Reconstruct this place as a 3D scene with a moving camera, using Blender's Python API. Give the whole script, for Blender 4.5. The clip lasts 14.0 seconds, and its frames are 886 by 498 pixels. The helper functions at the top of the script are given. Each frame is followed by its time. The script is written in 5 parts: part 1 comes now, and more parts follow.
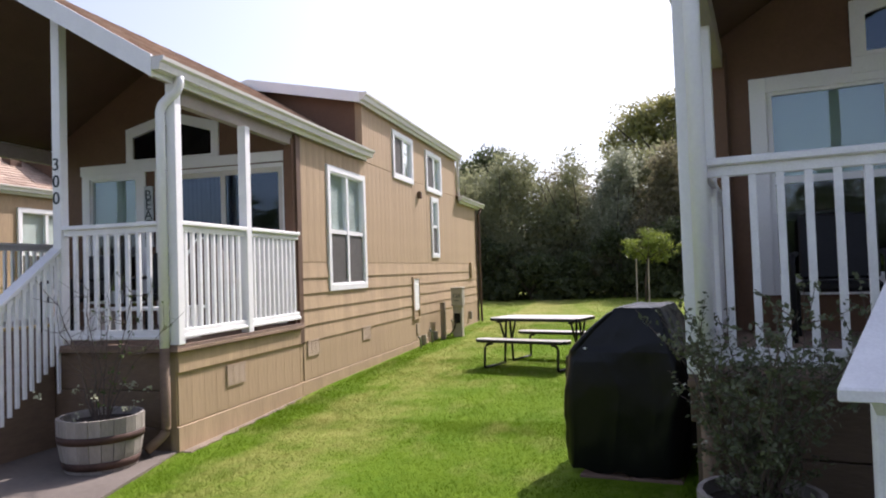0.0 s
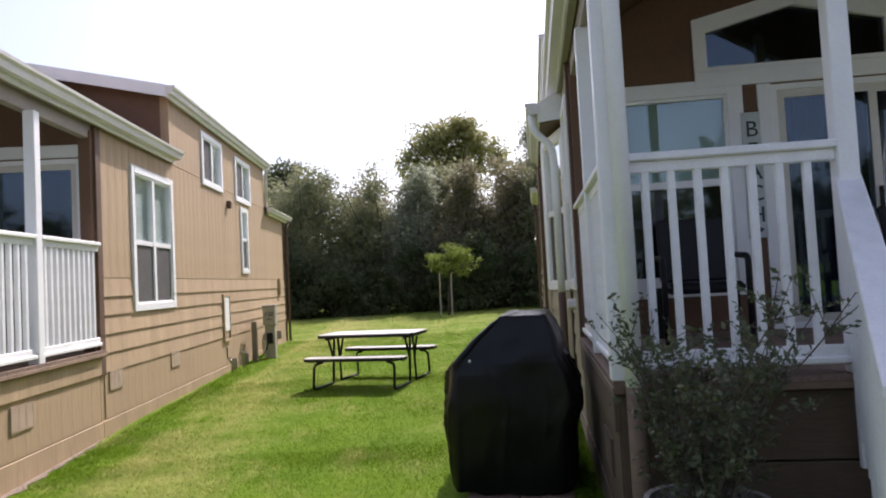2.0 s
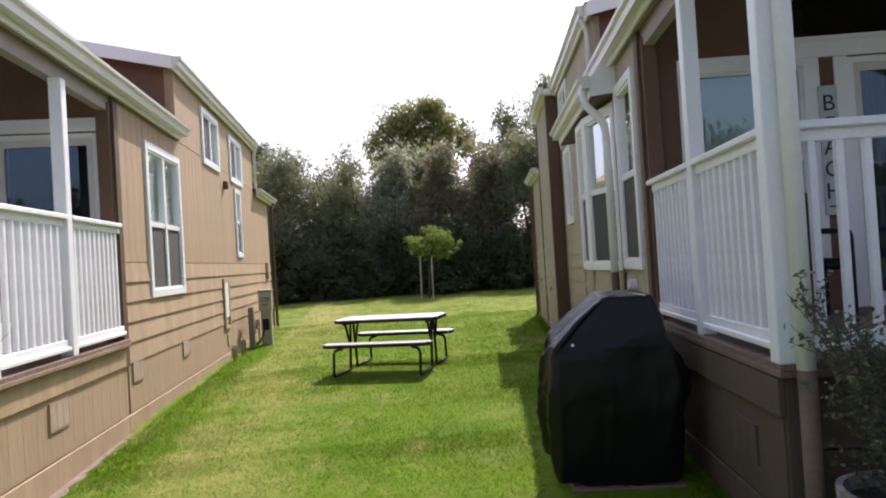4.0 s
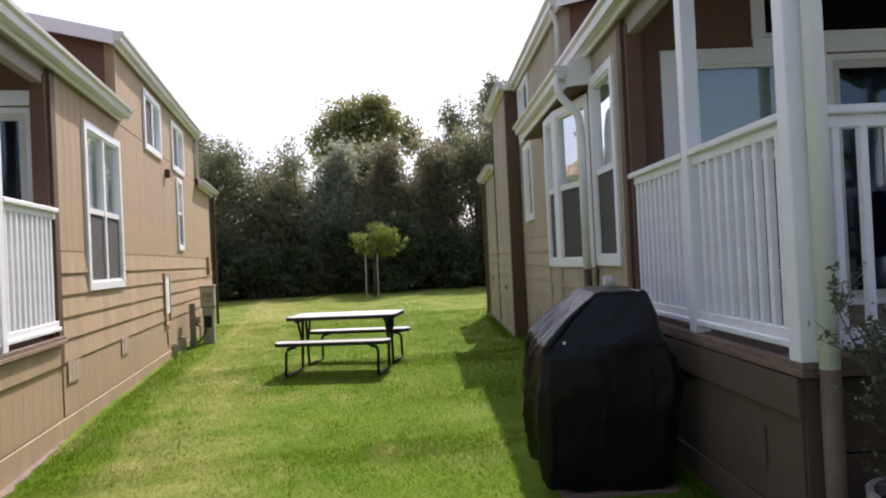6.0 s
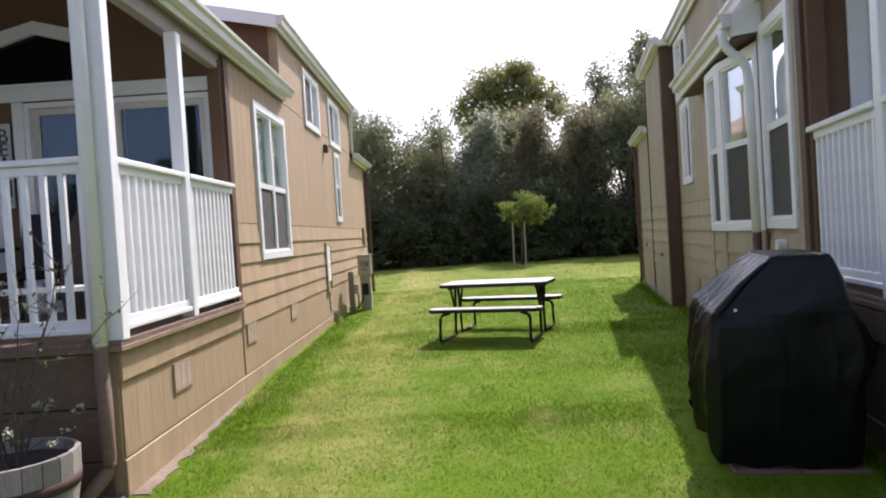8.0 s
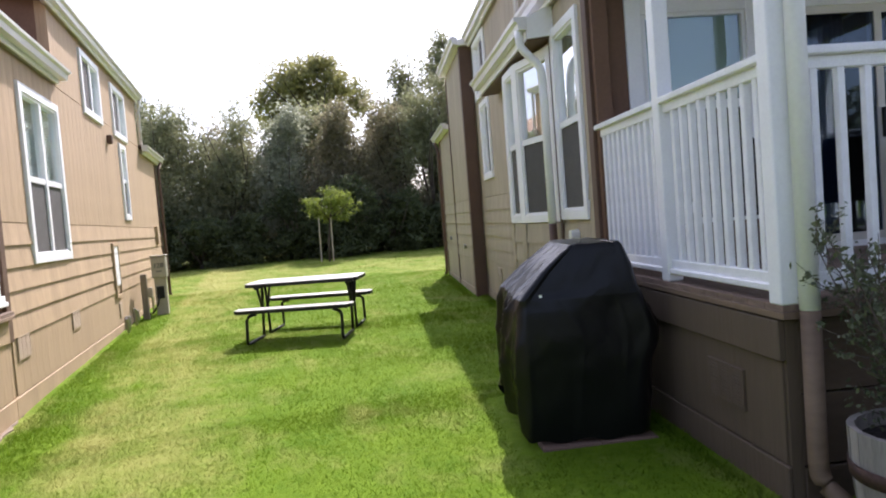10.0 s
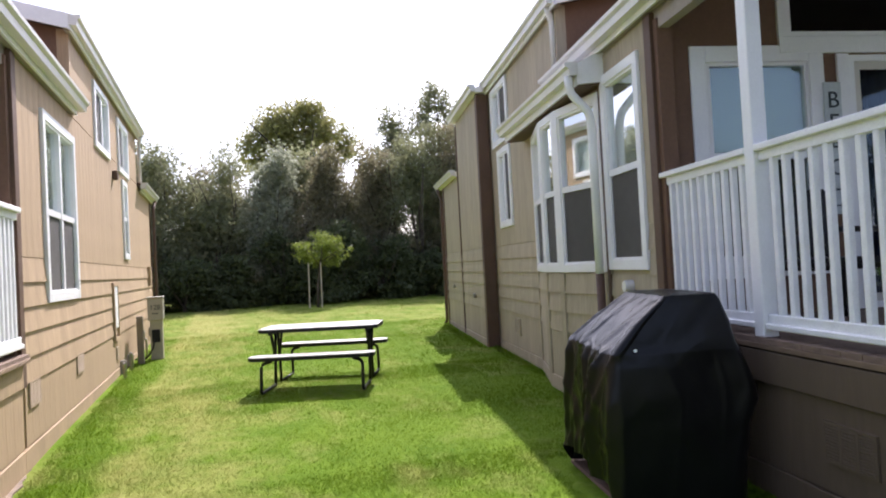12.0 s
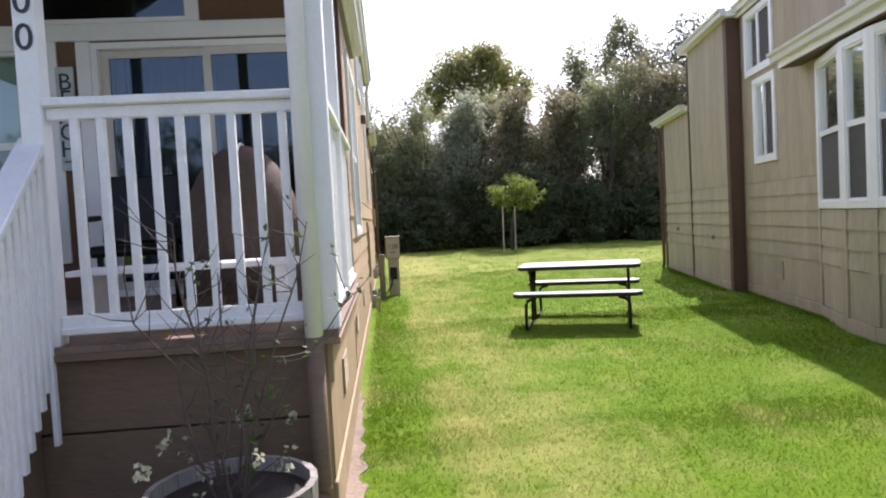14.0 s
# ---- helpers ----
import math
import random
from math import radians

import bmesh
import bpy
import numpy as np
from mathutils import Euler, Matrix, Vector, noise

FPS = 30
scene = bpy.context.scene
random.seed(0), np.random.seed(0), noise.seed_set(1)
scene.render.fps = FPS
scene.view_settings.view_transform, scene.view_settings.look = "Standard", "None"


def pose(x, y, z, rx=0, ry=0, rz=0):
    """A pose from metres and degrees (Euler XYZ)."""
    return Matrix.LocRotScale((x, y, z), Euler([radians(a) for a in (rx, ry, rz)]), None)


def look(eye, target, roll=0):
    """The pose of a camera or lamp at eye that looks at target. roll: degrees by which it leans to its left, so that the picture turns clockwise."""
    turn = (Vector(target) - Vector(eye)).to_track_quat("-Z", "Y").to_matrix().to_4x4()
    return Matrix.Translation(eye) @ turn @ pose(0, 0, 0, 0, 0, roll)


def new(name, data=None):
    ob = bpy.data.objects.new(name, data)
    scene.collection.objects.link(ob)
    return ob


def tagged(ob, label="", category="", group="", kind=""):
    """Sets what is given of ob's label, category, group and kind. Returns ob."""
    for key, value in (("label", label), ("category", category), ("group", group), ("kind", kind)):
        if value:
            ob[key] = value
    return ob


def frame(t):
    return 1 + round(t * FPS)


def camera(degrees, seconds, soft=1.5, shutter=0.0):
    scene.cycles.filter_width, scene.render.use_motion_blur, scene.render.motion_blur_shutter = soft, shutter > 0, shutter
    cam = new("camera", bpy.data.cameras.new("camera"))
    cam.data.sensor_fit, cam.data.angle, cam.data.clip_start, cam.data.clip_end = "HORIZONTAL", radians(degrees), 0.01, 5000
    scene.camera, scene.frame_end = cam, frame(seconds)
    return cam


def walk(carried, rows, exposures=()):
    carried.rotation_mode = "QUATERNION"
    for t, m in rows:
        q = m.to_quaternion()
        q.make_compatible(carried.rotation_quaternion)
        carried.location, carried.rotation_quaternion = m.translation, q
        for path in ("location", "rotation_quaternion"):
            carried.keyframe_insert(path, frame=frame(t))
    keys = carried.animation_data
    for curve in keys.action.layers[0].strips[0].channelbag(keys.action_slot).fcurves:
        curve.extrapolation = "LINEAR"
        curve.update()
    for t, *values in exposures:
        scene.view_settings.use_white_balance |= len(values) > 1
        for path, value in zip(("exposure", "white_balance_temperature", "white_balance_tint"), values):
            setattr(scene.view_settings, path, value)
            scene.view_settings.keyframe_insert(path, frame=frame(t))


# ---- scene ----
cam = camera(65.4, 14.0, soft=2.0)
PATH = [
    (0, (0.708, -1.402, 1.647), (0.192, 0.529, 1.711), -1.9),
    (0.5, (0.524, -1.35, 1.63), (-0.074, 0.558, 1.655), -1.5),
    (1, (0.299, -1.286, 1.626), (-0.098, 0.673, 1.599), -1.6),
    (1.5, (0.116, -1.135, 1.597), (-0.052, 0.858, 1.616), -2.0),
    (2, (0.016, -0.934, 1.608), (0.107, 1.062, 1.697), -3.0),
    (2.5, (-0.19, -0.89, 1.608), (0.133, 1.083, 1.663), -3.7),
    (3, (-0.46, -0.829, 1.64), (-0.227, 1.158, 1.654), -4.1),
    (5.5, (-1.194, -0.18, 1.629), (-0.919, 1.8, 1.699), -1.7),
    (6, (-1.155, -0.171, 1.601), (-0.759, 1.789, 1.624), -2.7),
    (6.5, (-1.104, -0.174, 1.594), (-0.637, 1.771, 1.591), -3.9),
    (7, (-1.137, -0.158, 1.603), (-0.843, 1.821, 1.604), -4.4),
    (7.5, (-1.209, -0.16, 1.608), (-1.225, 1.84, 1.601), -4.1),
    (8, (-1.223, -0.144, 1.582), (-1.248, 1.856, 1.539), -3.6),
    (8.5, (-1.107, -0.097, 1.575), (-0.771, 1.874, 1.519), -3.9),
    (8.7, (-1.097, -0.079, 1.587), (-0.712, 1.883, 1.542), -4.2),
    (11, (-1.5, 0.042, 1.543), (-0.887, 1.942, 1.426), -3.1),
    (11.5, (-1.628, 0.215, 1.536), (-1.002, 2.114, 1.505), -2.5),
    (12, (-1.807, 0.431, 1.587), (-1.198, 2.335, 1.63), -3.0),
    (12.5, (-2.074, 0.487, 1.549), (-1.408, 2.373, 1.545), -3.0),
    (13, (-2.352, 0.485, 1.584), (-1.676, 2.366, 1.546), -2.4),
    (13.5, (-2.656, 0.602, 1.575), (-2.186, 2.545, 1.526), -2.2),
    (14, (-3.03, 0.767, 1.551), (-2.872, 2.759, 1.463), -3.1),
]
EXPOSURES = [(0.0, 0.5, 6130, 22), (0.5, 0.28, 6130, 22), (1.5, 0.44, 6130, 22), (2.0, 0.44, 6130, 22), (2.5, 0.33, 6130, 22), (3.0, 0.54, 6130, 22), (5.5, 0.3, 6130, 22), (6.0, 0.38, 6130, 22), (6.5, 0.56, 6130, 22), (7.0, 0.66, 6130, 22), (7.5, 0.59, 6130, 22), (8.0, 0.52, 6020, 22), (8.5, 0.64, 6020, 22), (11.0, 1.0, 6020, 22), (11.5, 1.06, 6020, 22), (12.0, 0.84, 6020, 22), (12.5, 0.61, 6020, 22), (13.0, 0.83, 6020, 22), (14.0, 0.86, 6020, 22)]
walk(cam, [(t, look(eye, target, roll)) for t, eye, target, roll in PATH], EXPOSURES)

# ---- world and sun ----
SUN_ELEV, SUN_AZ = radians(47), radians(23.5)  # azimuth to the right of +y
world = bpy.data.worlds.new("sky")
scene.world = world
world.use_nodes = True
_n = world.node_tree.nodes
_sky = _n.new("ShaderNodeTexSky")
_sky.sky_type, _sky.sun_disc = "NISHITA", False
_sky.sun_elevation, _sky.sun_rotation = SUN_ELEV, SUN_AZ
_sky.dust_density, _sky.air_density, _sky.ozone_density = 3.4, 1.0, 2.5
_haze = _n.new("ShaderNodeHueSaturation")  # thin summer haze pales the blue
_haze.inputs["Saturation"].default_value, _haze.inputs["Value"].default_value = 0.64, 1.12
world.node_tree.links.new(_sky.outputs[0], _haze.inputs["Color"])
world.node_tree.links.new(_haze.outputs[0], _n["Background"].inputs[0])
_n["Background"].inputs[1].default_value = 0.145
sun = new("sun", bpy.data.lights.new("sun", "SUN"))
sun.data.energy, sun.data.angle, sun.data.color = 4.6, radians(0.6), (1.0, 0.93, 0.82)
sun.matrix_world = look((0, 0, 20), (-math.sin(SUN_AZ) * math.cos(SUN_ELEV), -math.cos(SUN_AZ) * math.cos(SUN_ELEV), 20 - math.sin(SUN_ELEV)))


# ---- materials ----
def material(name, color, rough=0.6, metal=0.0, vary=0.15, scale=6.0, bump=0.0, bump_scale=60.0, stretch=(1, 1, 1), second=None, island=0.0, spec=0.5, coat=0.0):
    """A painted or natural surface: base colour varied at two scales, with fine relief."""
    m = bpy.data.materials.new(name)
    m.use_nodes = True
    nt, b = m.node_tree, m.node_tree.nodes["Principled BSDF"]
    co = nt.nodes.new("ShaderNodeTexCoord")
    mp = nt.nodes.new("ShaderNodeMapping")
    mp.inputs["Scale"].default_value = stretch
    nt.links.new(co.outputs["Object"], mp.inputs[0])

    def noise_tex(sc, detail):
        n = nt.nodes.new("ShaderNodeTexNoise")
        n.inputs["Scale"].default_value, n.inputs["Detail"].default_value = sc, detail
        nt.links.new(mp.outputs[0], n.inputs["Vector"])
        return n.outputs["Fac"]

    big, small = noise_tex(scale, 3), noise_tex(scale * 11, 4)
    add = nt.nodes.new("ShaderNodeMath")
    add.operation = "ADD"
    nt.links.new(big, add.inputs[0])
    nt.links.new(small, add.inputs[1])
    last = add.outputs[0]
    if island:
        info = nt.nodes.new("ShaderNodeObjectInfo")
        geo = nt.nodes.new("ShaderNodeNewGeometry")
        both = nt.nodes.new("ShaderNodeMath")
        both.operation = "ADD"
        nt.links.new(info.outputs["Random"], both.inputs[0])
        nt.links.new(geo.outputs["Random Per Island"], both.inputs[1])
        frac = nt.nodes.new("ShaderNodeMath")
        frac.operation = "FRACT"
        nt.links.new(both.outputs[0], frac.inputs[0])
        mul = nt.nodes.new("ShaderNodeMath")
        mul.operation, mul.inputs[1].default_value = "MULTIPLY_ADD", island
        nt.links.new(frac.outputs[0], mul.inputs[0])
        nt.links.new(last, mul.inputs[2])
        last = mul.outputs[0]
    ramp = nt.nodes.new("ShaderNodeMapRange")
    ramp.inputs["From Min"].default_value, ramp.inputs["From Max"].default_value = 0.7, 1.3 + island
    nt.links.new(last, ramp.inputs[0])
    mix = nt.nodes.new("ShaderNodeMix")
    mix.data_type = "RGBA"
    dark = second if second else tuple(c * (1 - vary) for c in color)
    light = color if second else tuple(min(1, c * (1 + vary)) for c in color)
    mix.inputs[6].default_value, mix.inputs[7].default_value = (*dark, 1), (*light, 1)
    nt.links.new(ramp.outputs[0], mix.inputs[0])
    nt.links.new(mix.outputs[2], b.inputs["Base Color"])
    b.inputs["Roughness"].default_value, b.inputs["Metallic"].default_value = rough, metal
    b.inputs["Specular IOR Level"].default_value = spec
    b.inputs["Coat Weight"].default_value = coat
    if bump:
        bp = nt.nodes.new("ShaderNodeBump")
        bp.inputs["Strength"].default_value, bp.inputs["Distance"].default_value = bump, 0.01
        nt.links.new(noise_tex(bump_scale, 5), bp.inputs["Height"])
        nt.links.new(bp.outputs[0], b.inputs["Normal"])
    return m


def leaf_material(name, color, second, trans=0.35, rough=0.55):
    m = material(name, color, rough, scale=0.6, second=second, island=1.2, spec=0.35)
    nt, b = m.node_tree, m.node_tree.nodes["Principled BSDF"]
    tr = nt.nodes.new("ShaderNodeBsdfTranslucent")
    src = b.inputs["Base Color"].links[0].from_socket
    nt.links.new(src, tr.inputs[0])
    mx = nt.nodes.new("ShaderNodeMixShader")
    mx.inputs[0].default_value = trans
    nt.links.new(b.outputs[0], mx.inputs[1])
    nt.links.new(tr.outputs[0], mx.inputs[2])
    nt.links.new(mx.outputs[0], nt.nodes["Material Output"].inputs[0])
    return m


def glass_material(name, tint=(0.9, 0.95, 0.95), mirror=0.35, gloss=(1.0, 1.0, 1.0)):
    """A window pane: gloss over a see-through body."""
    m = bpy.data.materials.new(name)
    m.use_nodes = True
    nt = m.node_tree
    nt.nodes.remove(nt.nodes["Principled BSDF"])
    tr, gl = nt.nodes.new("ShaderNodeBsdfTransparent"), nt.nodes.new("ShaderNodeBsdfGlossy")
    tr.inputs[0].default_value, gl.inputs["Roughness"].default_value = (*tint, 1), 0.02
    gl.inputs[0].default_value = (*gloss, 1)
    lw = nt.nodes.new("ShaderNodeLayerWeight")
    pw = nt.nodes.new("ShaderNodeMath")
    pw.operation, pw.inputs[1].default_value = "POWER", 4.0
    nt.links.new(lw.outputs["Facing"], pw.inputs[0])
    sc = nt.nodes.new("ShaderNodeMath")
    sc.operation, sc.use_clamp = "MULTIPLY_ADD", True
    sc.inputs[1].default_value, sc.inputs[2].default_value = 0.8, mirror
    nt.links.new(pw.outputs[0], sc.inputs[0])
    mx = nt.nodes.new("ShaderNodeMixShader")
    nt.links.new(sc.outputs[0], mx.inputs[0])
    nt.links.new(tr.outputs[0], mx.inputs[1])
    nt.links.new(gl.outputs[0], mx.inputs[2])
    nt.links.new(mx.outputs[0], nt.nodes["Material Output"].inputs[0])
    return m


STRETCH = (1, 1, 0.12)
M_TAN = material("tan_siding_paint", (0.395, 0.283, 0.168), 0.75, vary=0.2, scale=3.5, bump=0.5, bump_scale=45, stretch=STRETCH, island=0.15)
M_OLIVE = material("olive_tan_siding_paint", (0.385, 0.325, 0.225), 0.75, vary=0.2, scale=3.5, bump=0.5, bump_scale=45, stretch=STRETCH, island=0.15)
M_BROWN = material("brown_trim_paint", (0.105, 0.058, 0.034), 0.65, vary=0.15, scale=4, bump=0.3)
M_BROWN_WALL = material("brown_porch_wall_paint", (0.15, 0.08, 0.045), 0.7, vary=0.12, scale=3, bump=0.3)
# one skirt brown in two depths: the right front's shade is in its colour
M_SKIRT_SHADED = material("shaded_brown_deck_skirt", (0.10, 0.066, 0.042), 0.7, vary=0.15, scale=3, bump=0.4, stretch=(0.3, 0.3, 1))
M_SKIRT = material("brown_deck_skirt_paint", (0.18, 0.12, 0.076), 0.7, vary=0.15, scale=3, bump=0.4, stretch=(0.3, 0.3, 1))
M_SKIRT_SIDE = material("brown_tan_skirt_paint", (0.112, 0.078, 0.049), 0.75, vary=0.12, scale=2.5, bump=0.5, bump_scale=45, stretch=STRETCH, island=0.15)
M_WHITE = material("white_trim_paint", (0.84, 0.84, 0.835), 0.42, vary=0.04, scale=5, bump=0.12, bump_scale=30)
M_WHITE_OLD = material("weathered_white_rail_paint", (0.83, 0.83, 0.825), 0.45, vary=0.08, scale=9, bump=0.2, bump_scale=50)
M_CREAM = material("cream_gutter_enamel", (0.70, 0.68, 0.64), 0.35, vary=0.06, scale=3)
M_SHINGLE = material("brown_asphalt_shingle", (0.54, 0.42, 0.325), 0.9, second=(0.26, 0.18, 0.135), scale=5, bump=0.6, bump_scale=120, island=0.8)
M_BEAM = material("taupe_beam_paint", (0.34, 0.29, 0.25), 0.6, vary=0.1, scale=4, bump=0.2)
M_DECK = material("worn_deck_boards", (0.20, 0.135, 0.10), 0.75, vary=0.3, scale=4, bump=0.4, stretch=(0.3, 1, 1))
M_DECK_EDGE = material("tan_brown_deck_edge", (0.25, 0.17, 0.11), 0.75, vary=0.25, scale=5, bump=0.4)
M_GLASS = glass_material("window_glass", mirror=0.42)
M_GLASS_CLEAR = glass_material("clear_window_glass", mirror=0.14)
# bluish gloss tints the mirrored sky, which is paler in this world
M_GLASS_PORCH = glass_material("porch_window_glass", mirror=0.08, gloss=(0.82, 0.92, 1.0))
M_GLASS_DOOR = glass_material("door_glass", (0.5, 0.56, 0.62), mirror=0.06, gloss=(0.72, 0.86, 1.0))
M_SCREEN = material("grey_insect_screen", (0.075, 0.07, 0.065), 0.8, vary=0.12, scale=8, bump=0.3, bump_scale=300)
M_BLIND = material("pale_window_blind", (0.74, 0.76, 0.72), 0.7, vary=0.05)
M_GREENBLIND = material("grey_green_roller_blind", (0.30, 0.36, 0.30), 0.75, vary=0.05)
# near-black base colour carries the dimness of the rooms
M_DARK = material("near_black_room_shade", (0.035, 0.03, 0.028), 0.9)
M_FRAME = material("almond_vinyl_frame", (0.62, 0.59, 0.53), 0.45, vary=0.04)
M_CURTAIN = material("blue_grey_curtain_cloth", (0.055, 0.075, 0.13), 0.85, vary=0.25, scale=3, stretch=(6, 6, 0.3))
M_VENT = material("beige_vent_plastic", (0.38, 0.285, 0.195), 0.6, vary=0.08)
M_METER = material("grey_enamel_box", (0.36, 0.33, 0.27), 0.5, vary=0.1, scale=7)
M_POST = material("weathered_grey_wood", (0.22, 0.18, 0.14), 0.85, vary=0.25, scale=5, bump=0.5, stretch=(4, 4, 0.4))
M_BLACK = material("black_coated_steel", (0.012, 0.012, 0.013), 0.45, vary=0.2, spec=0.25)
M_TABLE = material("grey_brown_plastic_top", (0.58, 0.55, 0.53), 0.4, vary=0.08, scale=7, bump=0.1)
M_COVER = material("black_vinyl_cover", (0.005, 0.005, 0.0055), 0.30, vary=0.25, scale=3, bump=0.1, bump_scale=30, spec=0.26)
M_BRICKP = material("red_concrete_paver", (0.15, 0.095, 0.068), 0.9, vary=0.25, scale=8, bump=0.5, island=0.5)
M_CONCRETE = material("grey_brown_concrete", (0.15, 0.125, 0.105), 0.9, vary=0.15, scale=2, bump=0.5, bump_scale=80)
M_ASPHALT = material("worn_grey_asphalt", (0.14, 0.135, 0.13), 0.95, vary=0.25, scale=2, bump=0.6, bump_scale=120)
M_DIRT = material("bare_dirt", (0.22, 0.17, 0.125), 0.95, vary=0.3, scale=5, bump=0.9, bump_scale=40)
M_STAVE = material("weathered_oak_stave", (0.29, 0.26, 0.23), 0.8, vary=0.35, scale=4, bump=0.5, stretch=(3, 3, 0.4), island=0.5)
M_HOOP = material("rusty_hoop_iron", (0.07, 0.038, 0.028), 0.75, metal=0.3, vary=0.4, scale=6)
M_SOIL = material("dark_potting_soil", (0.035, 0.026, 0.02), 0.95, vary=0.4, scale=12, bump=1.0)
M_TWIG = material("grey_brown_twig_bark", (0.10, 0.075, 0.06), 0.85, vary=0.3, scale=10)
M_BARK = material("dark_tree_bark", (0.075, 0.058, 0.045), 0.9, vary=0.4, scale=3, bump=0.8, bump_scale=20)
M_STAKE = material("pale_tree_stake", (0.42, 0.36, 0.28), 0.8, vary=0.15)
M_SIGN = material("whitewashed_sign_board", (0.50, 0.54, 0.54), 0.75, vary=0.2, scale=9, bump=0.3)
M_INK = material("dark_paint_lettering", (0.028, 0.042, 0.046), 0.6)
M_CLOTH = material("brown_canvas_cover", (0.085, 0.056, 0.042), 0.85, vary=0.2, scale=3, bump=0.4)
M_PALE = material("pale_piping_and_glint", (0.8, 0.8, 0.78), 0.5)
M_METALPIPE = material("galvanised_pipe", (0.35, 0.34, 0.32), 0.4, metal=0.8, vary=0.15)
L_DARK = leaf_material("dark_hedge_leaves", (0.13, 0.16, 0.07), (0.05, 0.066, 0.03), trans=0.5)
L_WILLOW = leaf_material("grey_green_willow_leaves", (0.335, 0.345, 0.195), (0.17, 0.185, 0.10), trans=0.55)
L_SILVER = leaf_material("silvery_leaves", (0.46, 0.48, 0.36), (0.2, 0.22, 0.14), trans=0.55)
L_GOLD = leaf_material("yellow_green_leaves", (0.42, 0.41, 0.17), (0.21, 0.21, 0.09), trans=0.55)
L_BRIGHT = leaf_material("bright_green_leaves", (0.12, 0.18, 0.03), (0.04, 0.07, 0.015))
L_BROWN = leaf_material("brownish_leaves", (0.34, 0.31, 0.19), (0.15, 0.14, 0.085), trans=0.55)
L_YOUNG = leaf_material("lime_green_young_leaves", (0.30, 0.36, 0.06), (0.12, 0.17, 0.03), trans=0.45)
L_SHRUB = leaf_material("grey_green_shrub_leaves", (0.18, 0.20, 0.11), (0.05, 0.065, 0.03), trans=0.3, rough=0.4)
L_FLOWER = leaf_material("pale_cream_blossom", (0.62, 0.62, 0.46), (0.4, 0.42, 0.25), trans=0.4)


# ---- mesh helpers ----
def box(bm, x0, x1, y0, y1, z0, z1):
    vs = [bm.verts.new((x, y, z)) for z in (z0, z1) for x, y in ((x0, y0), (x1, y0), (x1, y1), (x0, y1))]
    for f in ((3, 2, 1, 0), (4, 5, 6, 7), (0, 1, 5, 4), (1, 2, 6, 5), (2, 3, 7, 6), (3, 0, 4, 7)):
        bm.faces.new([vs[i] for i in f])


def prism(bm, pts, fn, a0, a1):
    """A closed outline of 2-D points, drawn out from a0 to a1; fn(p, q, a) gives the place."""
    lo, hi = [bm.verts.new(fn(p, q, a0)) for p, q in pts], [bm.verts.new(fn(p, q, a1)) for p, q in pts]
    bm.faces.new(lo)
    bm.faces.new(hi[::-1])
    k = len(pts)
    for i in range(k):
        bm.faces.new((lo[i], hi[i], hi[(i + 1) % k], lo[(i + 1) % k]))


def tube(bm, path, r, n=8, r_end=None):
    """A round bar along a path, tapering to r_end."""
    path = [Vector(p) for p in path]
    rings = []
    up = Vector((0.31, 0.17, 0.93))
    for i, p in enumerate(path):
        d = (path[min(i + 1, len(path) - 1)] - path[max(i - 1, 0)]).normalized()
        a = d.cross(up if abs(d.dot(up)) < 0.95 else Vector((1, 0, 0))).normalized()
        b = d.cross(a)
        rr = r if r_end is None else r + (r_end - r) * i / (len(path) - 1)
        rings.append([bm.verts.new(p + rr * (math.cos(t) * a + math.sin(t) * b)) for t in [2 * math.pi * k / n for k in range(n)]])
    for r0, r1 in zip(rings, rings[1:]):
        for k in range(n):
            bm.faces.new((r0[k], r0[(k + 1) % n], r1[(k + 1) % n], r1[k]))
    bm.faces.new(rings[0][::-1])
    bm.faces.new(rings[-1])


def bend(points, r=0.06, n=4):
    """Rounds the inner corners of a path."""
    pts = [Vector(p) for p in points]
    out = [pts[0]]
    for a, b, c in zip(pts, pts[1:], pts[2:]):
        p, q = b + (a - b).normalized() * r, b + (c - b).normalized() * r
        for i in range(n + 1):
            t = i / n
            out.append((1 - t) ** 2 * p + 2 * t * (1 - t) * b + t * t * q)
    return out + [pts[-1]]


def part(name, bm, mat, parent=None, label="", bevel=0.0, smooth=False):
    """Links a bmesh as ONE mesh object, under a thing or a part."""
    if bevel:
        bmesh.ops.bevel(bm, geom=bm.edges[:], offset=bevel, segments=1, affect="EDGES", profile=0.5)
    bmesh.ops.recalc_face_normals(bm, faces=bm.faces[:])
    me = bpy.data.meshes.new(name)
    bm.to_mesh(me)
    bm.free()
    me.materials.append(mat)
    if smooth:
        me.polygons.foreach_set("use_smooth", [True] * len(me.polygons))
    ob = new(name, me)
    ob.parent = parent
    if label:
        ob["label"] = label
    return ob


def shared(name, me, parent, m):
    ob = new(name, me)
    ob.parent = parent
    ob.matrix_basis = m
    return ob


def boxpart(name, mat, parent, *dims, label="", bevel=0.0):
    bm = bmesh.new()
    box(bm, *dims)
    return part(name, bm, mat, parent, label, bevel)


def thing(name, m, label, category, group="", kind=""):
    ob = new(name)
    ob.empty_display_size = 0.1
    ob.matrix_basis = m
    return tagged(ob, label, category, group, kind)


def step(a, b, x):
    t = max(0.0, min(1.0, (x - a) / (b - a)))
    return t * t * (3 - 2 * t)


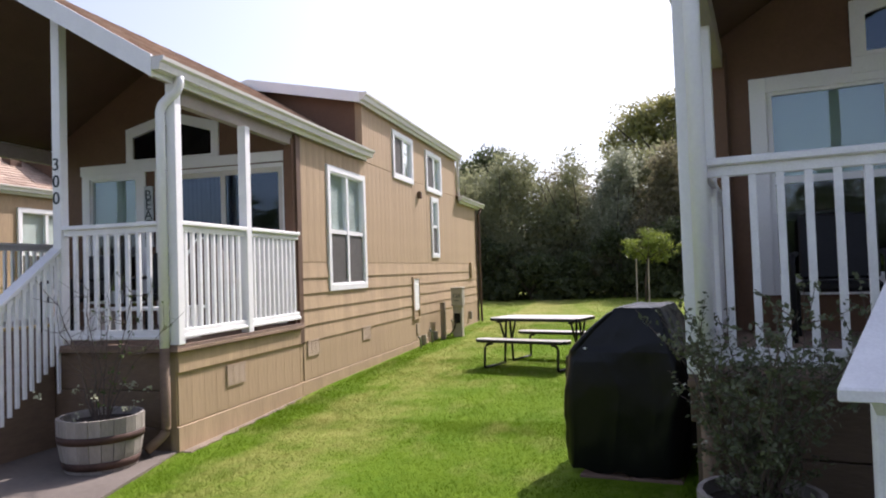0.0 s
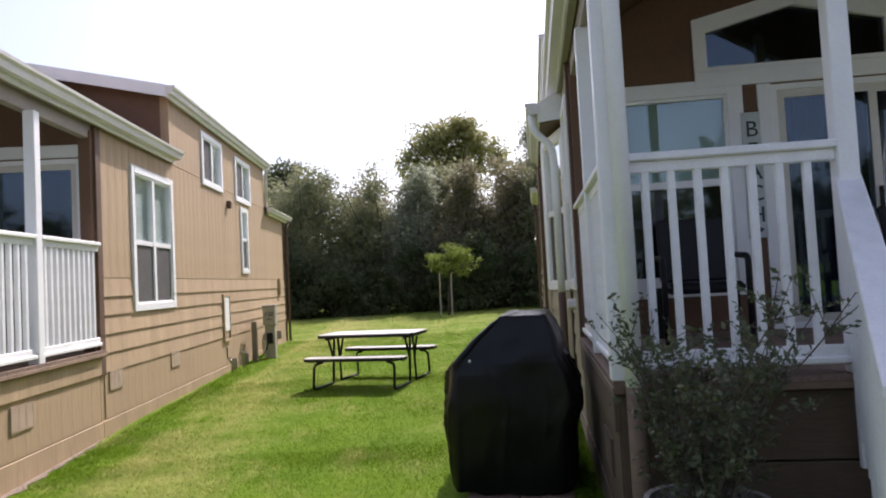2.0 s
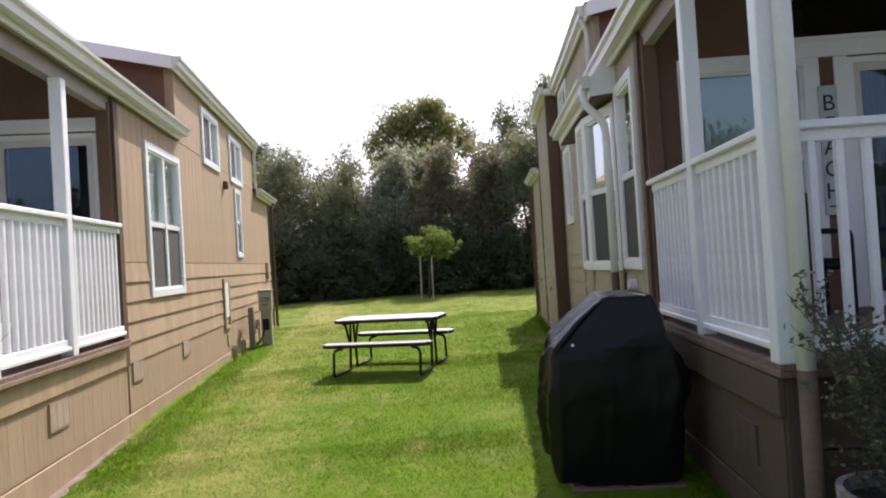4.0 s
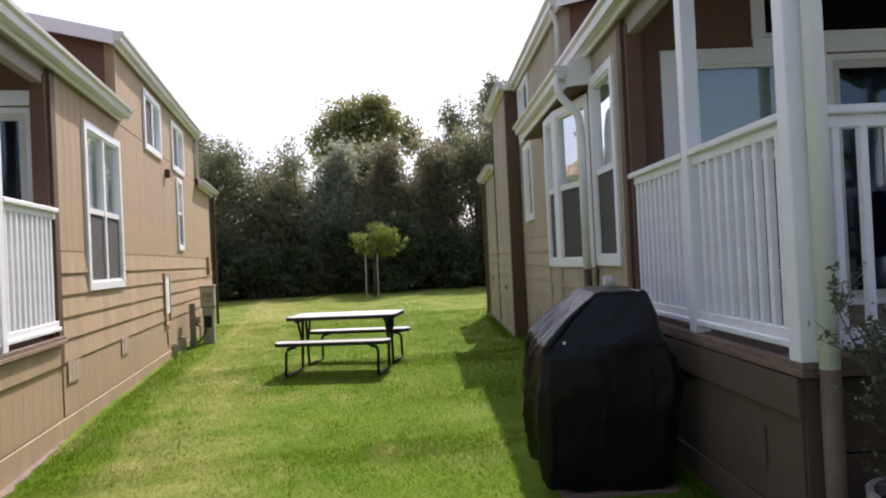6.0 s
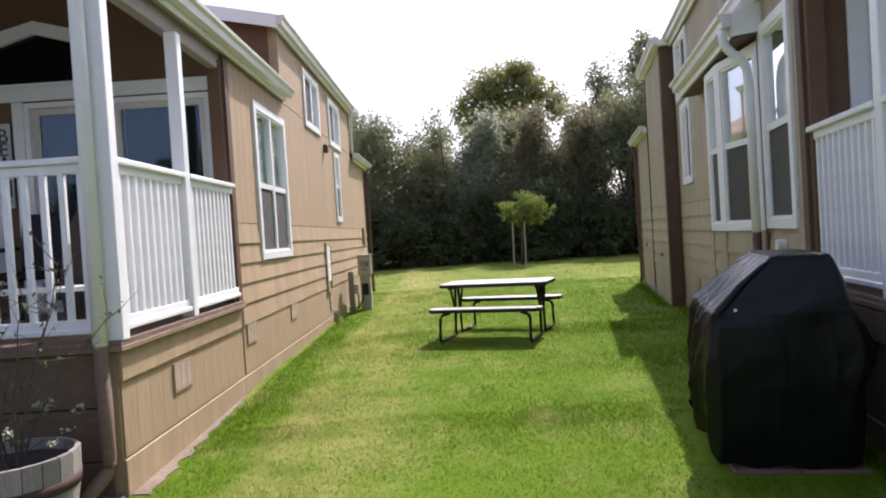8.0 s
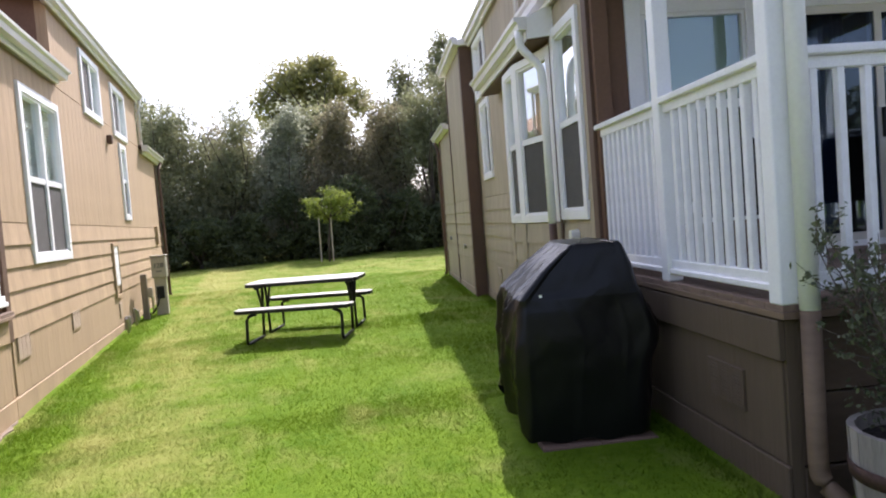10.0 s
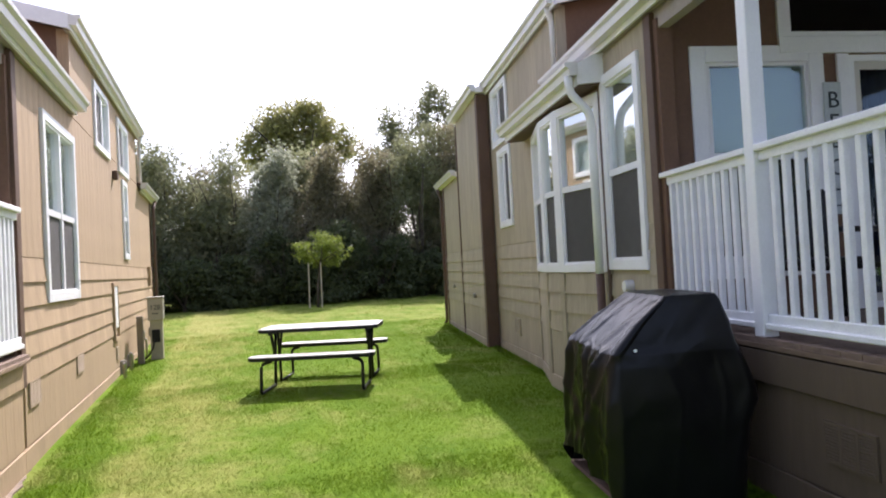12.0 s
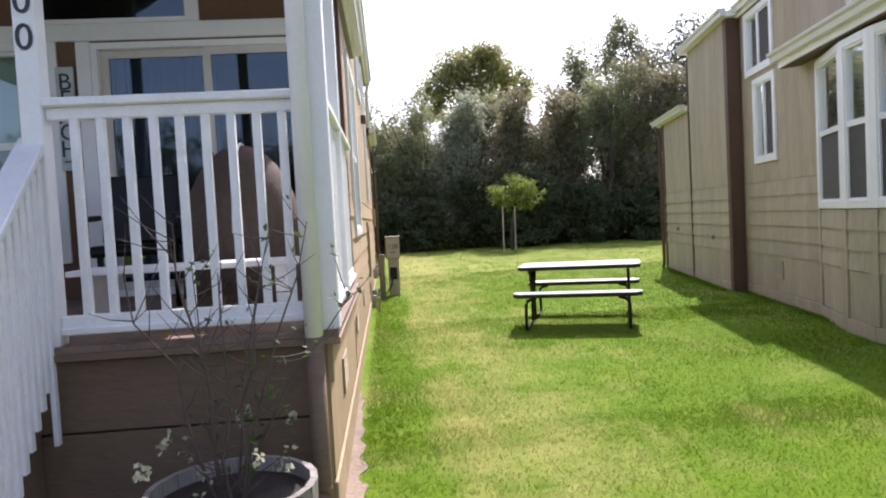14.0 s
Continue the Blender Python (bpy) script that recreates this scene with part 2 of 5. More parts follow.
def ground_z(x, y):
    k = step(3.5, 9.0, y)
    near = 0.05 + 0.07 * max(0.0, min(1.0, (x + 3.4) / 4.4))
    far = 0.15 + 0.010 * max(0.0, min(22.0, y - 9.0))
    return near * (1 - k) + far * k

# ---- ground ----
def make_ground():
    xs = [-400, -120, -50, -25] + [-14 + 0.5 * i for i in range(61)] + [25, 50, 120, 400]
    ys = [-400, -120, -40, -20] + [-10 + 0.5 * i for i in range(101)] + [55, 90, 160, 400]
    verts, faces = [], []
    for y in ys:
        for x in xs:
            verts.append((x, y, ground_z(x, y) + 0.012 * noise.noise((x * 0.9, y * 0.9, 0))))
    w = len(xs)
    for j in range(len(ys) - 1):
        for i in range(w - 1):
            faces.append((j * w + i, j * w + i + 1, (j + 1) * w + i + 1, (j + 1) * w + i))
    me = bpy.data.meshes.new("ground")
    me.from_pydata(verts, [], faces)
    me.materials.append(M_LAWN)
    tagged(new("ground", me), "mown green lawn with straw-coloured dry patches", "lawn", kind="structure")


def lawn_material(name, translucent):
    m = material(name, (0.132, 0.212, 0.012), 0.9, scale=1.5, second=(0.082, 0.156, 0.007), bump=1.0, bump_scale=140, spec=0.08, island=0.55 if translucent else 0.0)
    nt, b = m.node_tree, m.node_tree.nodes["Principled BSDF"]
    # straw-coloured dry patches
    src = b.inputs["Base Color"].links[0].from_socket
    co = nt.nodes.new("ShaderNodeTexCoord")
    nz = nt.nodes.new("ShaderNodeTexNoise")
    nz.inputs["Scale"].default_value, nz.inputs["Detail"].default_value, nz.inputs["Roughness"].default_value = 1.3, 9, 0.68
    nt.links.new(co.outputs["Object"], nz.inputs["Vector"])
    mr = nt.nodes.new("ShaderNodeMapRange")
    mr.inputs["From Min"].default_value, mr.inputs["From Max"].default_value = 0.66, 1.0
    mr.inputs["To Max"].default_value = 0.62
    # drier along the worn line beside the tan house and towards the thicket
    sx = nt.nodes.new("ShaderNodeSeparateXYZ")
    nt.links.new(co.outputs["Object"], sx.inputs[0])
    total = nz.outputs["Fac"]
    for axis, lo, hi, gain in (("X", -1.0, -2.2, 0.20), ("X", -2.65, -2.95, -0.18), ("Y", 13.0, 20.0, 0.17)):
        rp = nt.nodes.new("ShaderNodeMapRange")
        rp.interpolation_type = "SMOOTHSTEP"
        rp.inputs["From Min"].default_value, rp.inputs["From Max"].default_value, rp.inputs["To Max"].default_value = lo, hi, gain
        nt.links.new(sx.outputs[axis], rp.inputs[0])
        ad = nt.nodes.new("ShaderNodeMath")
        nt.links.new(total, ad.inputs[0])
        nt.links.new(rp.outputs[0], ad.inputs[1])
        total = ad.outputs[0]
    # thin straw streaks left by the mower
    mp = nt.nodes.new("ShaderNodeMapping")
    mp.inputs["Rotation"].default_value, mp.inputs["Scale"].default_value = (0, 0, 0.35), (3.2, 0.55, 1)
    ns = nt.nodes.new("ShaderNodeTexNoise")
    ns.inputs["Scale"].default_value, ns.inputs["Detail"].default_value = 1.6, 4
    nt.links.new(co.outputs["Object"], mp.inputs[0])
    nt.links.new(mp.outputs[0], ns.inputs["Vector"])
    ad = nt.nodes.new("ShaderNodeMath")
    ad.operation = "MULTIPLY_ADD"
    ad.inputs[1].default_value = 0.30
    nt.links.new(ns.outputs["Fac"], ad.inputs[0])
    nt.links.new(total, ad.inputs[2])
    nt.links.new(ad.outputs[0], mr.inputs[0])
    mx = nt.nodes.new("ShaderNodeMix")
    mx.data_type = "RGBA"
    mx.inputs[7].default_value = (0.355, 0.32, 0.115, 1)
    nt.links.new(mr.outputs[0], mx.inputs[0])
    nt.links.new(src, mx.inputs[6])
    nt.links.new(mx.outputs[2], b.inputs["Base Color"])
    if translucent:
        tr = nt.nodes.new("ShaderNodeBsdfTranslucent")
        nt.links.new(mx.outputs[2], tr.inputs[0])
        ms = nt.nodes.new("ShaderNodeMixShader")
        ms.inputs[0].default_value = 0.5
        nt.links.new(b.outputs[0], ms.inputs[1])
        nt.links.new(tr.outputs[0], ms.inputs[2])
        nt.links.new(ms.outputs[0], nt.nodes["Material Output"].inputs[0])
    return m


M_LAWN = lawn_material("mown_lawn", False)
M_BLADES = lawn_material("grass_blades", True)
make_ground()

# ---- the houses ----
PHI = 10.0
LEFT = pose(-3.36, 4.13, 0, 0, 0, 90)
RIGHT = pose(1.04, 2.58, 0, 0, 0, 90 - PHI)
NEIGHBOUR = pose(-11.1, 4.6, 0, 0, 0, 90)
WIDE, LONG, SLOPE, DECK, EAVE = 3.8, 13.2, 0.6, 1.05, 3.63


def sbox(bm, sg, s0, s1, d0, d1, z0, z1):
    box(bm, s0, s1, min(sg * d0, sg * d1), max(sg * d0, sg * d1), z0, z1)


def spart(name, mat, parent, sg, s0, s1, d0, d1, z0, z1, label="", bevel=0.0):
    bm = bmesh.new()
    sbox(bm, sg, s0, s1, d0, d1, z0, z1)
    return part(name, bm, mat, parent, label, bevel)


def grid_wall(bm, sg, d0, d1, ss, zs, solid):
    """A slab of grid cells along s and z, one connected body; solid(s, z) says which cells stand."""
    ss, zs = sorted(set(ss)), sorted(set(zs))
    cell = lambda i, j: 0 <= i < len(ss) - 1 and 0 <= j < len(zs) - 1 and solid((ss[i] + ss[i + 1]) / 2, (zs[j] + zs[j + 1]) / 2)
    made = {}

    def v(i, j, k):
        if (i, j, k) not in made:
            made[i, j, k] = bm.verts.new((ss[i], sg * (d1 if k else d0), zs[j]))
        return made[i, j, k]

    for i in range(len(ss) - 1):
        for j in range(len(zs) - 1):
            if not cell(i, j):
                continue
            for k in (0, 1):
                bm.faces.new((v(i, j, k), v(i + 1, j, k), v(i + 1, j + 1, k), v(i, j + 1, k)))
            for near, a, b in (((i - 1, j), (i, j), (i, j + 1)), ((i + 1, j), (i + 1, j), (i + 1, j + 1)), ((i, j - 1), (i, j), (i + 1, j)), ((i, j + 1), (i, j + 1), (i + 1, j + 1))):
                if not cell(*near):
                    bm.faces.new((v(*a, 0), v(*b, 0), v(*b, 1), v(*a, 1)))


def side_window(house, sg, s0, s1, z0, z1, cols=2, split=0.5, trim=0.09, slider=False, face=-0.014, slats=False, glass=None):
    """A window in a side wall; s0..z1 is the outside of its white trim."""
    e = new("window")
    e.parent = house
    f = face
    bm = bmesh.new()
    for a, b, c, d in ((s0, s0 + trim, z0, z1), (s1 - trim, s1, z0, z1), (s0 + trim, s1 - trim, z1 - trim, z1), (s0 + trim, s1 - trim, z0, z0 + trim)):
        sbox(bm, sg, a, b, f - 0.028, f + 0.016, c, d)
    part("window_trim", bm, M_WHITE, e, bevel=0.004)
    i0, i1, j0, j1 = s0 + trim, s1 - trim, z0 + trim, z1 - trim
    bm = bmesh.new()
    t = 0.022
    for a, b, c, d in ((i0, i0 + t, j0, j1), (i1 - t, i1, j0, j1), (i0 + t, i1 - t, j1 - t, j1), (i0 + t, i1 - t, j0, j0 + t)):
        sbox(bm, sg, a, b, f - 0.012, f + 0.05, c, d)
    w = (i1 - i0 - 2 * t) / cols
    zm = j0 + (j1 - j0) * split
    for k in range(1, cols):
        x = i0 + t + k * w
        sbox(bm, sg, x - 0.035, x + 0.035, f - 0.016, f + 0.05, j0 + t, j1 - t)
    if not slider:
        for k in range(cols):
            sbox(bm, sg, i0 + t + k * w + (0.036 if k else 0), i0 + t + (k + 1) * w - (0.036 if k < cols - 1 else 0), f - 0.010, f + 0.05, zm - 0.03, zm + 0.03)
    part("window_frame", bm, M_WHITE, e)
    for k in range(cols):
        a, b = i0 + t + k * w + 0.002, i0 + t + (k + 1) * w - 0.002
        for lo, hi, low in ((j0 + t, zm, True), (zm, j1 - t, False)) if not slider else ((j0 + t, j1 - t, k == 0),):
            p = spart("pane", glass or M_GLASS, e, sg, a, b, f + 0.022, f + 0.026, lo, hi)
            p.visible_shadow = False
            if low:
                spart("insect_screen", M_SCREEN, e, sg, a, b, f + 0.006, f + 0.010, lo, hi, label="dark grey insect screen")
            else:
                if not slats:
                    spart("blind", M_BLIND, e, sg, a, b, f + 0.06, f + 0.064, lo, hi, label="pale lowered blind")
                    continue
                bm = bmesh.new()
                for q in range(int((hi - lo) / 0.045)):
                    zz = lo + 0.045 * q
                    prism(bm, [(0.085, zz + 0.006), (0.087, zz + 0.004), (0.108, zz + 0.048), (0.106, zz + 0.05)], lambda p, z, t: (t, sg * (f + p), z), a, b)
                part("blind", bm, M_BLIND, e, "pale lowered slatted blind")
    return e


def gutter(house, sg, s0, s1, d, z, down=None):
    """A K-style gutter along s; d is its inner face."""
    bm = bmesh.new()
    prof = [(0, 0.0), (0, -0.11), (-0.075, -0.11), (-0.085, -0.05), (-0.115, -0.03), (-0.12, 0.0), (-0.108, 0.0), (-0.1, -0.02), (-0.068, -0.055), (-0.062, -0.1), (-0.012, -0.1), (-0.012, 0.0)]
    prism(bm, prof, lambda p, q, a: (a, sg * (d + p), z + q), s0, s1)
    g = part("gutter", bm, M_CREAM, house, "cream enamelled gutter")
    for s in (s0, s1 - 0.006):
        bm = bmesh.new()
        prism(bm, [(0.0, 0.004), (0.0, -0.114), (-0.079, -0.114), (-0.089, -0.05), (-0.124, -0.03), (-0.124, 0.004)], lambda p, q, a: (a, sg * (d + p), z + q), s - 0.002, s + 0.008)
        part("end_cap", bm, M_CREAM, g)
    return g


def roof_slab(house, sg, s0, s1, d_eave, z_eave, d_ridge, slope, other=True, name="roof"):
    """Two pitches with shingle courses; z_eave is the top at d_eave."""
    e = new(name)
    e.parent = house
    span = d_ridge - d_eave
    rise = span * slope
    ln = math.hypot(span, rise)
    for far in ((False, True) if other else (False,)):
        def place(p, q, a, far=far):
            d = d_eave + p * span / ln - q * rise / ln
            z = z_eave + p * rise / ln + q * span / ln
            return (a, sg * (2 * d_ridge - d if far else d), z)
        bm = bmesh.new()
        prism(bm, [(0, -0.10), (ln, -0.10), (ln, -0.022), (0, -0.022)], place, s0, s1)
        part("roof_deck", bm, M_BROWN, e, "dark brown roof boarding")
        bm = bmesh.new()
        n = int(ln / 0.14)
        for i in range(n + 1):
            p0 = i * 0.14 - 0.03
            p1 = min(p0 + 0.16, ln)
            if p1 <= p0 + 0.02:
                continue
            s = s0 - 0.02 - random.random() * 0.2
            while s < s1:
                w = random.choice((0.16, 0.2, 0.24, 0.3))
                a, b = max(s, s0 - 0.02), min(s + w - 0.004, s1 + 0.02)
                if b > a + 0.01:
                    h = random.uniform(-0.002, 0.004)
                    prism(bm, [(p0, -0.018), (p1, -0.02), (p1, -0.012), (p0, 0.004 + h)], place, a, b)
                s += w
        tagged(part("shingles", bm, M_SHINGLE, e, "weathered brown asphalt shingles"), kind="stuff")
    return e


def gable_fascia(house, sg, s, d_eave, z_eave, d_ridge, slope, depth=0.2, thick=0.03):
    """The white board along the sloping edge of a gable."""
    for far in (False, True):
        bm = bmesh.new()
        pts = [(d_eave, z_eave - 0.015), (d_ridge, z_eave + (d_ridge - d_eave) * slope - 0.015), (d_ridge, z_eave + (d_ridge - d_eave) * slope - 0.015 - depth), (d_eave, z_eave - 0.015 - depth)]
        prism(bm, pts, lambda p, q, a: (a, sg * (2 * d_ridge - p if far else p), q), s - thick, s)
        part("fascia", bm, M_WHITE, house, "white painted gable board")


def downpipe(house, name, sg, pts, mat, r=0.035, label=""):
    bm = bmesh.new()
    tube(bm, bend([(s, sg * d, z) for s, d, z in pts], 0.07, 5), r, 10)
    part(name, bm, mat, house, label, smooth=True)


def vent(house, sg, s, z, w=0.35, h=0.215, face=0.0, mat=None):
    """Three columns of louvres in a moulded frame, set over a dim recess."""
    e = new("foundation_vent")
    e.parent = house
    bm = bmesh.new()
    sbox(bm, sg, s, s + w, face - 0.004, face, z, z + h)
    part("vent_back", bm, mat, e, "dim recess behind the louvres")
    col = (w - 0.028) / 3
    bm = bmesh.new()
    for k in range(4):
        a = s + k * (col + 0.003)
        sbox(bm, sg, a, a + 0.019, face - 0.015, face - 0.004, z, z + h)
    for zz in (z, z + h - 0.016):
        for k in range(3):
            a = s + k * (col + 0.003) + 0.019
            sbox(bm, sg, a, a + col - 0.016, face - 0.015, face - 0.004, zz, zz + 0.016)
    part("vent_frame", bm, mat, e, "moulded vent frame")
    n = 11
    for k in range(3):
        a = s + k * (col + 0.003) + 0.0185
        for j in range(n):
            zz = z + 0.017 + j * (h - 0.034) / n
            bm = bmesh.new()
            prism(bm, [(-0.004, 0.006), (-0.013, 0.0), (-0.015, 0.002), (-0.015, 0.010), (-0.004, 0.018)], lambda p, q, t: (t, sg * (face + p), zz + q), a, a + col - 0.016)
            part("louvre", bm, mat, e)


def balustrade(house, sg, axis, a0, a1, fixed, rail_z, floor_z, gap=0.125):
    """A white railing along s ('s') or d ('d') with square balusters."""
    e = new("railing")
    e.parent = house
    def dims(p0, p1, q0, q1):
        return (p0, p1, q0, q1) if axis == "s" else (q0, q1, p0, p1)
    for z0, z1, half in ((rail_z - 0.04, rail_z, 0.055), (rail_z - 0.10, rail_z - 0.04, 0.022), (floor_z + 0.06, floor_z + 0.14, 0.022), (floor_z + 0.05, floor_z + 0.085, 0.042)):
        s0, s1, d0, d1 = dims(a0, a1, fixed - half, fixed + half)
        spart("rail", M_WHITE_OLD, e, sg, s0, s1, d0, d1, z0, z1, bevel=0.006)
    n = max(1, round((a1 - a0) / gap) - 1)
    me = None
    for k in range(n):
        c = a0 + (k + 1) * (a1 - a0) / (n + 1)
        if me is None:
            bm = bmesh.new()
            box(bm, -0.019, 0.019, -0.019, 0.019, floor_z + 0.13, rail_z - 0.09)
            first = part("baluster", bm, M_WHITE_OLD, e, bevel=0.004)
            me = first.data
        else:
            first = shared("baluster", me, e, Matrix())
        s, d = (c, fixed) if axis == "s" else (fixed, c)
        first.matrix_basis = pose(s, sg * d, 0)


def lap_boards(house, sg, s0, s1, z0, z1, n, mat, face=0.0, gaps=()):
    """Horizontal lapped boards, each tilted out at its foot, with gaps (s0, s1, z0) where a window comes down."""
    h = (z1 - z0) / n
    for k in range(n):
        zz = z0 + k * h
        a = s0
        runs = []
        for g0, g1, gz in sorted(gaps):
            if zz + h > gz + 0.02:
                runs.append((a, g0))
                a = g1
        runs.append((a, s1))
        for a, b in runs:
            if b - a < 0.03:
                continue
            bm = bmesh.new()
            prism(bm, [(-0.026, 0.0), (-0.008, h), (0.0, h), (0.0, 0.0)], lambda p, q, t: (t, sg * (face + p), zz + q), a, b)
            part("siding_board", bm, mat, house)


def planks(house, sg, s0, s1, z0, z1, mat, face=0.0, w=0.2, proud=0.012, holes=()):
    """Upright siding strips with a groove between neighbours, cut round openings (s0, s1, z0, z1)."""
    n = max(1, round((s1 - s0) / w))
    cuts = sorted({round(s0 + k * (s1 - s0) / n, 4) for k in range(n + 1)} | {round(h[k], 4) for h in holes for k in (0, 1) if s0 < h[k] < s1 and h[3] > z0 and h[2] < z1})
    cache = {}
    for a, b in zip(cuts, cuts[1:]):
        if b - a < 0.015:
            continue
        spans, z = [], z0
        for h in sorted((h for h in holes if h[0] - 1e-3 <= a and b <= h[1] + 1e-3), key=lambda h: h[2]):
            if h[2] > z + 0.02:
                spans.append((z, min(h[2], z1)))
            z = max(z, h[3])
        if z < z1 - 0.02:
            spans.append((z, z1))
        for c, d in spans:
            key = (round(b - a, 3), round(c, 3), round(d, 3))
            if key not in cache:
                bm = bmesh.new()
                sbox(bm, sg, 0.0004, b - a - 0.0004, -proud, 0.0, c, d)
                ob = part("siding_plank", bm, mat, house, bevel=0.0016)
                cache[key] = ob.data
            else:
                ob = shared("siding_plank", cache[key], house, Matrix())
            ob.matrix_basis = pose(a, sg * face, 0)


def text_mesh(name, chars, size, mat, parent, m, label="", extrude=0.003):
    cu = bpy.data.curves.new(name, "FONT")
    cu.body, cu.size, cu.align_x, cu.align_y, cu.extrude = chars, size, "CENTER", "CENTER", extrude
    tmp = new("tmp", cu)
    me = bpy.data.meshes.new_from_object(tmp.evaluated_get(bpy.context.evaluated_depsgraph_get()))
    bpy.data.objects.remove(tmp)
    bpy.data.curves.remove(cu)
    me.materials.clear()
    me.materials.append(mat)
    ob = new(name, me)
    ob.parent, ob.matrix_basis = parent, m
    if label:
        ob["label"] = label
    return ob


def wall_face_trim(house, sg, s, rects, mat, name, proud=0.025, bevel=0.004):
    """Flat boards on the porch wall that faces the street: (d0, d1, z0, z1)."""
    bm = bmesh.new()
    for d0, d1, z0, z1 in rects:
        sbox(bm, sg, s - proud, s, d0, d1, z0, z1)
    return part(name, bm, mat, house, bevel=bevel)


def ring(a, b, c, d, t):
    return [(a, a + t, c, d), (b - t, b, c, d), (a + t, b - t, d - t, d), (a + t, b - t, c, c + t)]


def porch_front(house, sg, win, door, head, gable_mid, curtain, half=0.72):
    """The recessed wall at the back of the porch with its window, sliding door and gable window."""
    s = 2.5
    wd0, wd1, dd0, dd1 = *win, *door
    wz0, wz1, dz0, dz1 = 1.48, 3.09, 1.09, 3.12
    hole = lambda d, z: (wd0 < d < wd1 and wz0 < z < wz1) or (dd0 < d < dd1 and z < dz1)
    bm = bmesh.new()
    grid_wall(bm, sg, s, s + 0.1, (0.0, wd0, wd1, dd0, dd1, WIDE), (DECK, wz0, wz1, dz1, 3.26), lambda d, z: not hole(d, z))
    for v in bm.verts:  # the grid runs along s: turn it to run along d
        v.co = (v.co.y * sg, v.co.x * sg, v.co.z)
    part("porch_wall", bm, M_BROWN_WALL, house, "dark brown painted porch wall")
    g0, g1 = gable_mid - half, gable_mid + half
    top = lambda d: EAVE - 0.13 + SLOPE * min(d + 0.08, 2 * 1.9 - d + 0.08)
    arch = lambda d: 3.80 - 0.18 * abs(d - gable_mid) / half
    for d0, d1, lo0, lo1 in ((0.0, g0, 3.26, 3.26), (g1, WIDE, 3.26, 3.26), (g0, gable_mid, arch(g0), arch(gable_mid)), (gable_mid, g1, arch(gable_mid), arch(g1))):
        pts = [(d0, lo0), (d1, lo1), (d1, top(d1))] + ([(1.9, top(1.9))] if d0 < 1.9 < d1 else []) + [(d0, top(d0))]
        bm = bmesh.new()
        prism(bm, pts, lambda p, q, a: (a, sg * p, q), s, s + 0.1)
        part("gable_panel", bm, M_BROWN_WALL, house)
    spart("gable_panel", M_BROWN_WALL, house, sg, s, s + 0.1, g0, g1, 3.261, 3.30)
    # white boards round the openings
    wall_face_trim(house, sg, s, ring(wd0 - 0.13, wd1 + 0.11, wz0 - 0.13, wz1 + 0.11, 0.13), M_WHITE, "window_trim")
    wall_face_trim(house, sg, s, [(dd0 - 0.11, dd0, DECK, 3.13)], M_WHITE, "door_trim")
    wall_face_trim(house, sg, s, [(dd1, dd1 + 0.11, DECK, 3.13)], M_WHITE, "door_trim")
    wall_face_trim(house, sg, s, [(*head, 3.135, 3.27)], M_WHITE, "header_board", proud=0.03)
    bm = bmesh.new()
    outer = [(g0 - 0.11, 3.272), (g1 + 0.11, 3.272), (g1 + 0.11, 3.73), (gable_mid, 3.915), (g0 - 0.11, 3.73)]
    inner = [(g0, 3.31), (g1, 3.31), (g1, 3.615), (gable_mid, 3.79), (g0, 3.615)]
    k = len(outer)
    vs = [[bm.verts.new((s + q, sg * p, z)) for p, z in o] for o in (outer, inner) for q in (-0.025, 0.02)]
    for i in range(k):
        j = (i + 1) % k
        for r0, r1 in ((0, 2), (1, 3), (0, 1), (2, 3)):
            bm.faces.new((vs[r0][i], vs[r0][j], vs[r1][j], vs[r1][i]))
    part("gable_window_trim", bm, M_WHITE, house)
    bm = bmesh.new()
    prism(bm, inner, lambda p, q, a: (a, sg * p, q), s + 0.03, s + 0.036)
    part("gable_pane", bm, M_GLASS_DOOR, house, "dark five-sided gable window pane").visible_shadow = False
    # double-hung window
    e = new("window")
    e.parent = house
    bm = bmesh.new()
    for d0, d1, z0, z1 in ring(wd0, wd1, wz0, wz1, 0.045) + [(wd0 + 0.045, wd1 - 0.045, 2.29, 2.35)]:
        sbox(bm, sg, s + 0.002, s + 0.06, d0, d1, z0, z1)
    part("window_frame", bm, M_WHITE, e)
    for z0, z1 in ((wz0 + 0.045, 2.29), (2.35, wz1 - 0.045)):
        spart("pane", M_GLASS_PORCH, e, sg, s + 0.03, s + 0.034, wd0 + 0.045, wd1 - 0.045, z0, z1).visible_shadow = False
    spart("roller_blind", M_GREENBLIND, e, sg, s + 0.09, s + 0.094, wd0, wd1, 2.3, wz1, label="grey-green lowered roller blind")
    # sliding door
    e = new("sliding_door")
    e.parent = house
    bm = bmesh.new()
    for d0, d1, z0, z1 in ring(dd0, dd1, dz0 - 0.04, dz1, 0.05):
        sbox(bm, sg, s - 0.01, s + 0.09, d0, d1, z0, z1)
    part("door_frame", bm, M_WHITE, e)
    mid = (dd0 + dd1) / 2
